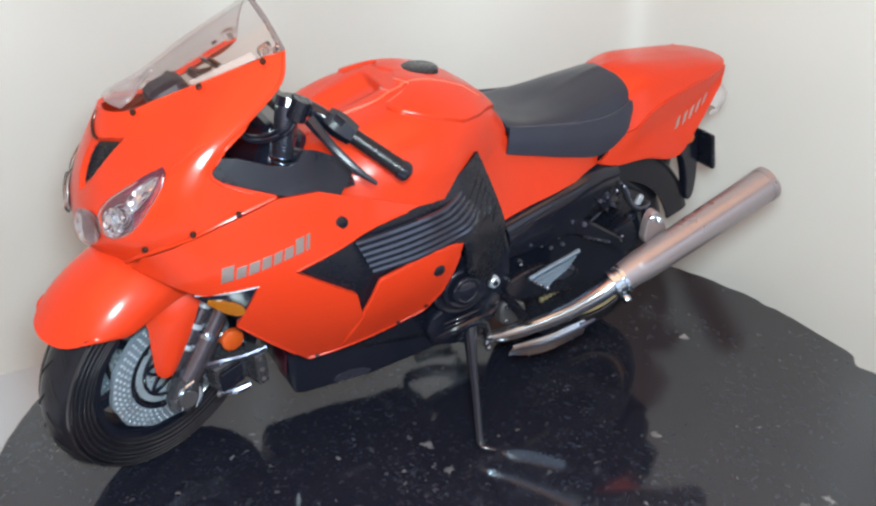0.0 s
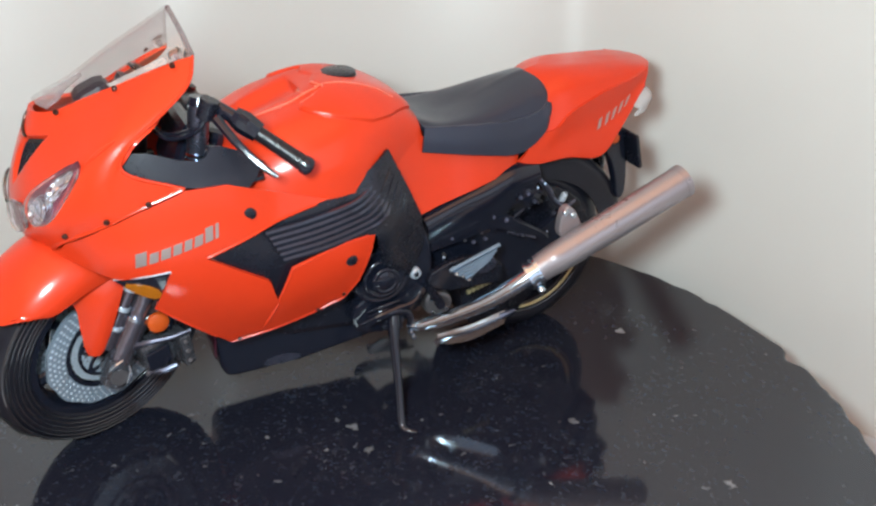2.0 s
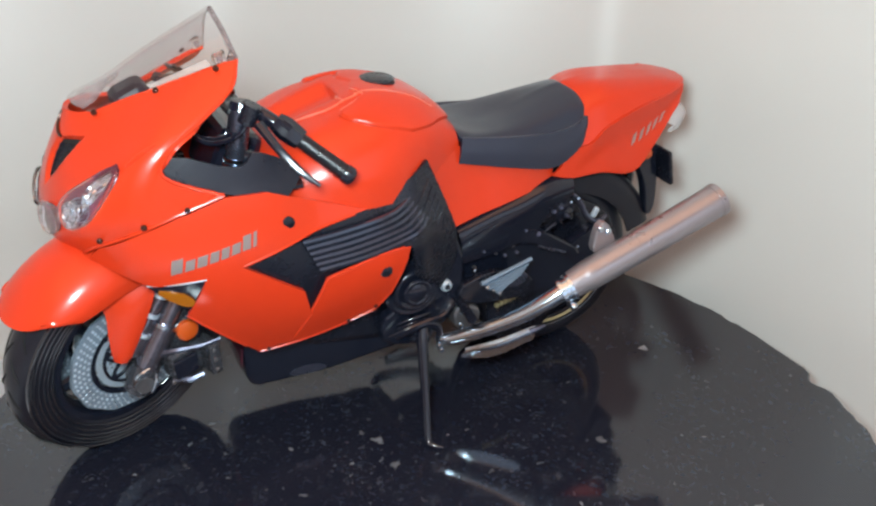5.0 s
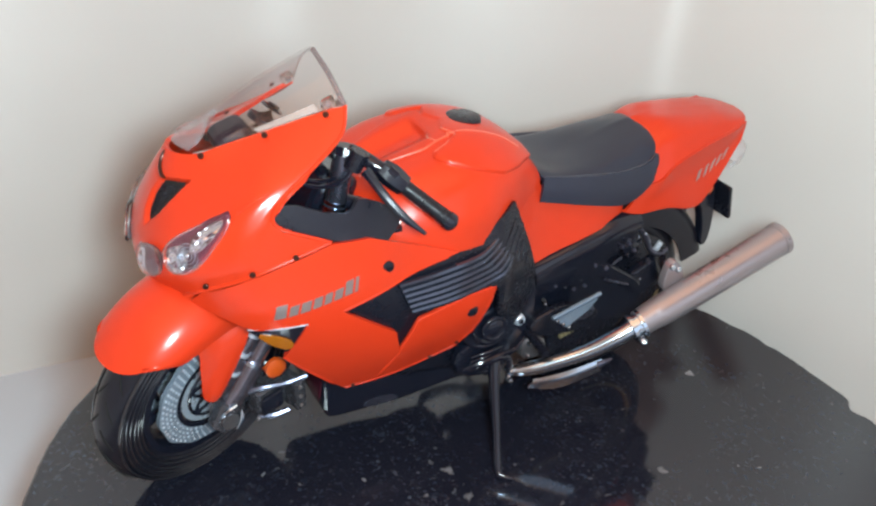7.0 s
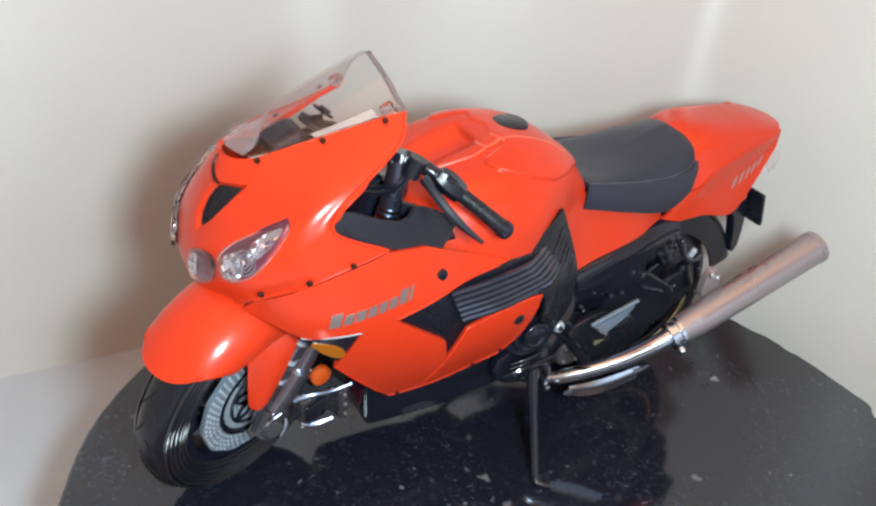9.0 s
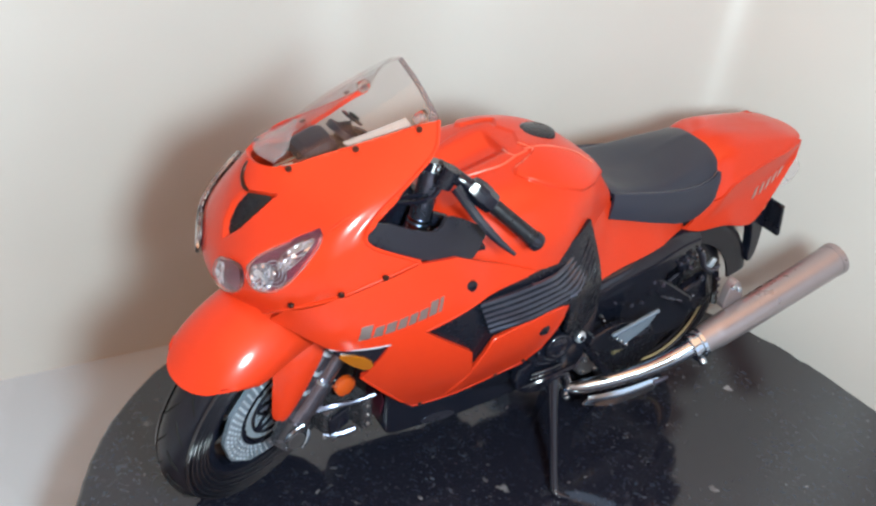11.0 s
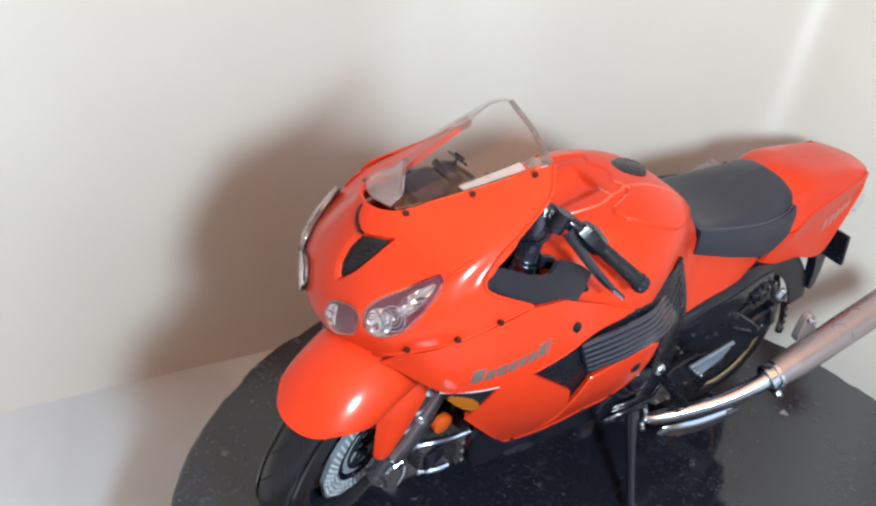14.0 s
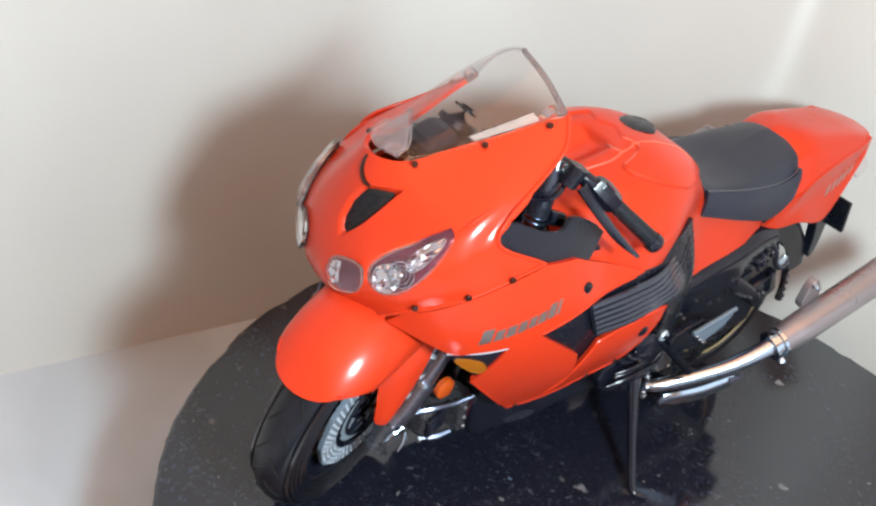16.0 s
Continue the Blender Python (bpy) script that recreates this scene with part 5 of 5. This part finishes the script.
whole("cushion", SEAT_TOP, 20, 30, SEAT, seat, solid=1.0)
for s in (1, -1):
    sheet("cushion_side", SEAT_SIDE, 8, 30, SEAT, seat, "glossier black seat skirt", solid=1.0, side=s, offset=1.0)
    tube("seat_seam", [(p.x, (p.y - 0.1) * s, p.z) for p in [SEAT_SIDE(0, k / 10) for k in range(11)]], 0.5, SEAM, seat, "shiny seat edge", seg=8, per=2)

# frame, engine and swingarm
REAR_FRAME = surface([
    [(81.9, -13.4, 50.2), (82.2, -16.2, 48.4), (82.6, -16.9, 46.2), (84.0, -15.6, 40.0)],
    [(92, -13.4, 53.0), (91.6, -16.2, 51.6), (91.2, -16.9, 49.4), (94, -15.6, 41.2)],
    [(101, -13.2, 55.6), (100.6, -16.0, 53.8), (100, -16.7, 51.4), (102.5, -15.6, 43.6)],
    [(110, -13.2, 57.2), (109, -15.6, 56.2), (107.8, -16.2, 54.2), (109.5, -15.4, 50.0)],
    [(116, -13.0, 57.0), (116, -15.0, 56.4), (116.2, -15.4, 55.4), (116.6, -15.0, 53.6)],
])
prism("engine_block", rounded([(40, 60), (34, 40), (36, 24), (70, 20), (80, 28), (82, 46), (76, 62)], 1), -15, 15, SATIN, bike, "black engine block", bevel=2)
for s in (-1, 1):
    prism("frame_plate", rounded([(70, 62), (80, 52), (84, 40), (82, 26), (74, 22), (70, 30), (72, 46)], 1), 15 * s, 19 * s, BLACK, bike, "satin black frame plate", bevel=0.8)
    cover = [(0, -4.4), (1.9, -4.3)]
    for rim_r, y0 in ((3.1, -3.4), (5.0, -2.2), (7.2, -0.8)):
        cover += [(rim_r + 0.75 * math.cos(a), y0 - 0.75 * math.sin(a)) for a in (2.4, 1.9, 1.4, 0.9, 0.4, 0.0, -0.5)] + [(rim_r + 0.2, y0 + 0.75)]
    cover.append((7.4, 3))
    lathe("engine_cover", cover, (68.6, 19.0 * s, 37.6), BLACK, bike, "round stepped black engine cover", 40, Matrix.Rotation(radians(0 if s < 0 else 180), 3, "X"))
    prism("lower_case", rounded([(62, 32), (60, 24), (66, 20), (76, 21), (78, 28), (74, 33)], 1), 16 * s, 19.4 * s, BLACK, bike, "glossy black crankcase", bevel=0.8)
    disc("pivot_bolt", (78.0, 18.8 * s, 36.0), (0, s, 0), 1.6, 1.8, STEEL, bike, "silver pivot bolt", seg=20)
    disc("pivot_centre", (78.0, 20.5 * s, 36.0), (0, s, 0), 0.7, 0.5, SATIN, bike, seg=12)
    disc("frame_boss", (74.5, 18.6 * s, 42.5), (0, s, 0), 2.0, 1.2, BLACK, bike, seg=14)
    sheet("rear_frame", REAR_FRAME, 14, 30, BLACK, bike, "glossy blue-black rear frame panel", solid=1.6, side=s, offset=1.0)
    tube("frame_edge", [(84, 16.0 * s, 40.2), (94, 16.0 * s, 43.6), (102.5, 16.0 * s, 47.6), (109.5, 15.8 * s, 51.0)], 0.4, DARKMETAL, bike, seg=8)
    prism("rear_caliper", [(101, 45.4), (102.6, 47), (108, 44.8), (119.5, 37.6), (121, 34.6), (114.5, 36.2), (107, 39.8)], 14.0 * s, 17.4 * s, BLACK, bike, "black rear caliper", bevel=0.8)
    tube("caliper_edge", [(106.6, 17.4 * s, 40.4), (111, 17.5 * s, 38.6), (115.5, 17.4 * s, 36.8)], [0.3, 0.45, 0.3], DARKMETAL, bike, seg=8)
    tube("guard_strut", [(126.0, 17.6 * s, 43.8), (127.6, 17.8 * s, 38.6), (129.0, 17.8 * s, 33.6)], [1.0, 0.8, 1.1], BLACK, bike, seg=8)
    for k in range(4):
        disc("strut_tooth", (126.2 + 0.7 * k, 18.4 * s, 42.6 - 2.4 * k), (0.4, s, 0.2), 0.55, 0.9, DARKMETAL, bike, seg=8)
    tube("bracket_loop", [(116.6, 16 * s, 53.4), (119.4, 16.4 * s, 50.2), (121.6, 16.4 * s, 46.4), (125.4, 16.2 * s, 43.8), (129.0, 15.6 * s, 44.6)], [0.7, 0.9, 0.8, 0.8, 0.6], DARKMETAL, bike, "dark metal bracket loop", seg=10)
    disc("loop_screw", (124.4, 16.0 * s, 45.6), (0.25, 0.2 * s, 1), 0.9, 2.6, STEEL, bike, "silver screw", seg=10)
    prism("swingarm", rounded([(79, 38), (92, 41), (110, 40), (126, 32), (126, 22), (112, 22.5), (86, 27)], 1), 9.6 * s, 13.6 * s, BLACK, bike, "black swingarm", bevel=1.0)
    prism("axle_block", [(114.5, 36.6), (126, 42.4), (130, 35.0), (122.5, 30.0)], 12.6 * s, 15.6 * s, BLACK, bike, "black axle block", bevel=0.7)
    for x, z, r in ((103.2, 43.8, 2.4), (114.0, 49.3, 3.0)):
        hubb = disc("linkage_boss", (x, 15.0 * s, z), (0, s, 0), r, 2.2, BLACK, bike, seg=14)
        for k in range(5):
            a = 2 * math.pi * k / 5 + 0.4
            disc("linkage_stud", (x + (r - 0.4) * math.cos(a), 16.6 * s, z + (r - 0.4) * math.sin(a)), (0, s, 0), 0.6, 1.2, BLACK, bike, seg=8)
    for x, z in ((88.5, 36.8), (94.5, 40.0), (99.5, 41.2), (88.0, 42.5)):
        disc("small_bolt", (x, 15.0 * s, z), (0, s, 0), 0.5, 1.2, GREY, bike, seg=8)
    tube("linkage_rod", [(90, 14.6 * s, 44), (103, 15.4 * s, 46), (114, 15 * s, 49)], 0.9, BLACK, bike, seg=8)
for x, z, r, m in ((83.4, 46.4, 0.4, CHROME), (89.7, 42.1, 0.5, DARKMETAL), (96.2, 39.8, 0.6, DARKMETAL), (99.8, 40.0, 0.6, DARKMETAL), (87.3, 37.3, 0.45, CHROME), (102.0, 45.9, 0.55, DARKMETAL), (106.0, 44.2, 0.75, DARKMETAL),
                   (110.2, 49.9, 0.6, DARKMETAL), (112.4, 50.6, 0.6, DARKMETAL), (115.2, 51.9, 0.4, CHROME), (114.6, 47.9, 0.65, DARKMETAL), (117.4, 52.6, 0.45, CHROME), (120.9, 43.1, 0.8, DARKMETAL), (119.2, 37.9, 0.4, CHROME), (112.8, 46.4, 0.35, CHROME)):
    disc("frame_stud", (x, -17.2, z), (-0.2, -1, 0.3), r, 0.9, m, bike, "small bright stud", seg=8)
tube("shock", [(96, 0, 32), (90, 0, 58)], 4, GREY, bike)
prism("sprocket_cover", rounded([(81.5, 27.4), (86.5, 27.6), (90.2, 25), (89.4, 20.4), (82.2, 20.2)], 1), -18.2, -14.5, GREY, bike, "dull silver sprocket cover", bevel=0.8)
for x, z in ((83.6, 26.0), (87.8, 22.0), (84.0, 21.8)):
    disc("cover_bolt", (x, -18.0, z), (0, -1, 0), 0.7, 0.9, CHROME, bike, seg=8)
for k in range(7):
    block("chain_link", (95.4 + 1.5 * k, -17.0 + 0.35 * k, 24.4 + 0.1 * k), (1.2, 1.0, 1.3), BRASS, bike, "dull gold chain link" if k == 0 else "", bevel=0.25)
lathe("rim_band", [(18.0, -0.3), (18.6, -0.75), (19.2, -0.3), (18.6, 0.2)], (120, -7.0, 26.4), BRASS, bike, "dull gold band round rear rim", 72)


def hugger(u, v):
    """u: over the wheel from one skirt to the other; v: from front to back."""
    a = radians(112 - 92 * v)
    w = abs(2 * u - 1)
    r = 31.2 - 7.6 * max(0.0, (w - 0.5) / 0.5) ** 1.2
    y = (2 * u - 1) / max(w, 1e-6) * min(9.6, 9.6 * w / 0.6)
    return Vector((120 + r * math.cos(a), y, 26.4 + r * math.sin(a)))


sheet("rear_hugger", hugger, 24, 28, TYRE, bike, "glossy black rear hugger", solid=0.8)

for s in (-1, 1):
    # added plate: darkens the wheel's inside and hides most of the gold band
    prism("wheel_dark_plate", rounded([(96, 46), (112, 50), (124, 48), (134, 43), (139.5, 34), (140, 27), (132, 23), (122, 15), (113, 4.5), (101, 6), (97, 16)], 1), 8.2 * s, 9.4 * s, SATIN, bike, "black plate added to darken the inside of the rear wheel", bevel=0.4)
    tube("guard_rib", [(100, 9.8 * s, 44), (112, 9.8 * s, 47.5), (122, 9.8 * s, 43)], 0.6, BLACK, bike, seg=8)
    tube("brake_line", [(92, 15.8 * s, 43.2), (100, 16.4 * s, 44.6), (106, 16.2 * s, 42.6), (112, 16.2 * s, 45.6)], 0.6, BLACK, bike, "black brake line", seg=8)
    prism("link_plate", rounded([(98.5, 46), (104, 48.5), (108, 46.5), (105, 42.5), (100, 41.5)], 1), 15.2 * s, 16.8 * s, BLACK, bike, bevel=0.5)

# footpeg bracket, exhausts, side stand
for s in (-1, 1):
    fp = new("footpeg_bracket")
    fp.parent = bike
    tagged(fp, "ribbed silver heel guard on black bracket")
    prism("bracket", rounded([(80, 34.5), (90, 38), (97, 36.6), (103.6, 34.2), (103.6, 27.4), (96.6, 28.2), (84, 29)], 1), 18.6 * s, 20.8 * s, SATIN, fp)
    prism("heel_guard", [(87.0, 35.6), (101.4, 40.0), (98.8, 36.4), (92.6, 31.2)], 21.2 * s, 22.2 * s, HEEL, fp, "silver heel guard", bevel=0.3)
    prism("heel_web", rounded([(92.6, 34.8), (99.4, 37.4), (102.0, 33.8), (97.6, 31.4)], 1), 20.9 * s, 21.6 * s, DARKMETAL, fp, "dark blue-grey heel web", bevel=0.3)
    tube("guard_edge", [(86.8, 22.3 * s, 35.8), (101.4, 22.3 * s, 40.2)], 0.6, HEEL, fp, seg=8, per=2)
    for k in range(4):
        f = (k + 1) / 5
        tube("heel_rib", [(87.0 + 5.6 * f, 22.4 * s, 35.4 - 4.0 * f), (101.0 - 3.0 * f, 22.4 * s, 39.6 - 4.0 * f)], 0.42, HEEL, fp, seg=6, per=1)
    for x, z in ((88.6, 34.6), (90.6, 33.0), (92.6, 31.6)):
        disc("heel_bolt", (x, 22.2 * s, z), (0, s, 0), 0.6, 0.7, CHROME, fp, seg=8)
    tube("footpeg", [(82, 19 * s, 31), (81, 29 * s, 30.5)], 1.2, SATIN, fp, seg=8)
    ex = new("exhaust")
    ex.parent = bike
    tagged(ex, "polished metal exhaust with muffler")
    tube("link_pipe", [(75.5, 20.0 * s, 21.0), (80, 23.3 * s, 22.0), (92, 29.5 * s, 28.0), (100, 33 * s, 33.6), (106, 34.5 * s, 38)], [0.8, 1.8, 2.0, 2.25, 2.4], CHROME, ex, "chrome link pipe", seg=20)
    blade = surface([[(81.4, 24.0 * s, 15.8), (86, 26.0 * s, 15.6), (91, 28.2 * s, 17.0), (98.8, 30.8 * s, 21.2)],
                     [(82.4, 24.2 * s, 17.6), (86, 26.6 * s, 18.6), (91, 28.9 * s, 20.4), (98.8, 31.4 * s, 24.0)],
                     [(82.6, 23.8 * s, 18.2), (86, 26.0 * s, 20.0), (91, 28.2 * s, 22.0), (98.6, 30.8 * s, 25.4)]])
    sheet("heat_shield", blade, 24, 10, CHROME, ex, "chrome blade-shaped heat shield", solid=0.7)
    tube("shield_tip", [(97.6, 30.6 * s, 23.7), (99.5, 31.1 * s, 24.5), (101.5, 31.5 * s, 25.2)], [1.0, 0.8, 0.4], DARKMETAL, ex, "dark metal shield tip", seg=10)
    tube("collar", [(103.2, 34.0 * s, 36.0), (106.2, 34.6 * s, 37.6)], 3.3, CHROME, ex, "chrome clamp", seg=20, per=2)
    for k in (0.1, 0.85):
        c = Vector((103.2, 34.0 * s, 36.0)).lerp(Vector((106.2, 34.6 * s, 37.6)), k)
        d = Vector((0.86, 0.17 * s, 0.46)) * 0.45
        tube("clamp_band", [c - d, c + d], 3.9, CHROME, ex, seg=20, per=1)
    disc("clamp_bolt", (105.4, 36.6 * s, 33.6), (0, s, -0.4), 1.0, 1.6, CHROME, ex, seg=8)
    tube("muffler", [(105, 34.4 * s, 37.4), (109, 34.6 * s, 39.2), (113, 34.8 * s, 40.8), (131, 35.0 * s, 47.6), (148.6, 35.2 * s, 54.4)], [3.4, 3.8, 4.05, 4.25, 4.45], PINK, ex, "brushed pinkish metal muffler", seg=32)
    tube("muffler_rim", [(147.8, 35.2 * s, 54.1), (149.4, 35.2 * s, 54.7)], 4.6, PINK, ex, seg=32, per=1)
    tube("muffler_outlet", [(148.8, 35.2 * s, 54.5), (149.7, 35.2 * s, 54.85)], 3.6, SATIN, ex, "dark muffler outlet", seg=24, per=1)
    prism("hanger", rounded([(113.2, 43), (113.4, 50), (115.0, 52.8), (117.2, 51.8), (119.2, 48.6), (121.4, 43.6)], 2), 29.6 * s, 32.0 * s, PINK, ex, "metal muffler hanger")
    for x, z in ((114.6, 51.0), (117.0, 49.8)):
        disc("hanger_bolt", (x, 31.9 * s, z), (0, s, 0.2), 0.8, 0.8, CHROME, ex, seg=10)
stand = new("side_stand")
stand.parent = bike
tagged(stand, "black side stand with chrome foot")
block("stand_bracket", (71.5, -19.4, 24.5), (6.0, 4.4, 7.0), SATIN, stand, turn=(0, 12, 0), bevel=1.0)
tube("bracket_bar", [(64.5, -19.5, 23.5), (67.5, -21.5, 26.6), (72, -22.0, 27.6), (75.5, -21.4, 25.0), (76.5, -20.8, 20.5)], [0.8, 1.2, 1.2, 1.1, 0.9], BLACK, stand, "glossy black bent bar", seg=12)
for z in (28.4, 29.8):
    tube("bracket_rod", [(64.5, -20.0, z - 2.0), (68.5, -21.2, z - 0.4), (73.0, -21.0, z)], [0.4, 0.6, 0.4], BLACK, stand, seg=10)
tube("stand_leg", [(71.4, -20.5, 26), (70.0, -24, 20.5), (68.6, -29.5, 10.5), (67.0, -34.6, 2.6), (66.8, -36.4, 1.0)], [1.9, 1.45, 1.15, 1.1, 0.95], BLACK, stand, seg=12)
tube("stand_foot", [(66.8, -36.0, 1.0), (68.2, -37.4, 0.75), (69.6, -38.4, 0.7)], [1.0, 0.9, 0.6], BLACK, stand, seg=10)
for z, x in ((21.6, 76.2), (20.0, 75.6), (18.4, 76.4)):
    disc("stand_bolt", (x, -21.6, z), (0, -1, 0), 0.8, 1.2, CHROME, stand, seg=8)
tube("shift_lever", [(62.0, -20.6, 25.0), (66.8, -22, 27.2), (72, -22.2, 28.4), (76.3, -22, 28.9), (79, -21.4, 31)], [0.3, 0.8, 0.7, 0.7, 0.5], BLACK, bike, "black shift lever", seg=8)

# handlebars
for side in (0, 1):
    to = low_right if side else Vector
    hb = new("handlebar")
    hb.parent = bike
    tagged(hb, "black clip-on handlebar with grip and lever")
    tube("bar", [to(p) for p in ((30.5, -14.2, 87.6), (33.6, -18.4, 86.2), (38.5, -22, 82.6))], 1.6, BLACK, hb, seg=12)
    tube("grip", [to(p) for p in ((38.5, -22, 82.6), (43.5, -25.6, 78.6), (48.4, -29, 74.6))], [1.6, 1.7, 1.9], GRIP, hb, "black rubber grip", seg=12)
    tube("grip_end", [to(p) for p in ((47.4, -28.2, 75.4), (48.5, -29.1, 74.5), (49.0, -29.4, 74.1))], [2.1, 2.0, 0.9], BLACK, hb, seg=14, per=3)
    tube("switch_box", [to(p) for p in ((35.2, -19.8, 85.6), (37.0, -21.0, 84.0), (39.6, -22.8, 81.8))], [2.0, 2.6, 2.2], BLACK, hb, "black switch box", seg=6, per=2)
    tube("switch_cap", [to(p) for p in ((36.2, -21.8, 86.0), (37.6, -22.8, 84.6))], [0.9, 1.0], BLACK, hb, "shiny black switch cap", seg=8, per=2)
    tube("lever", [to(p) for p in ((31.4, -20.4, 85.6), (34.0, -25.0, 81.4), (37.2, -28.6, 77.6), (40.6, -31.6, 74.8))], [1.2, 1.0, 0.9, 0.4], BLACK, hb, "black lever", seg=8)
    tube("master_cylinder", [to(p) for p in ((29.4, -18.4, 85.4), (30.8, -19.0, 89.4))], 2.0, SATIN, hb, seg=12, per=2)
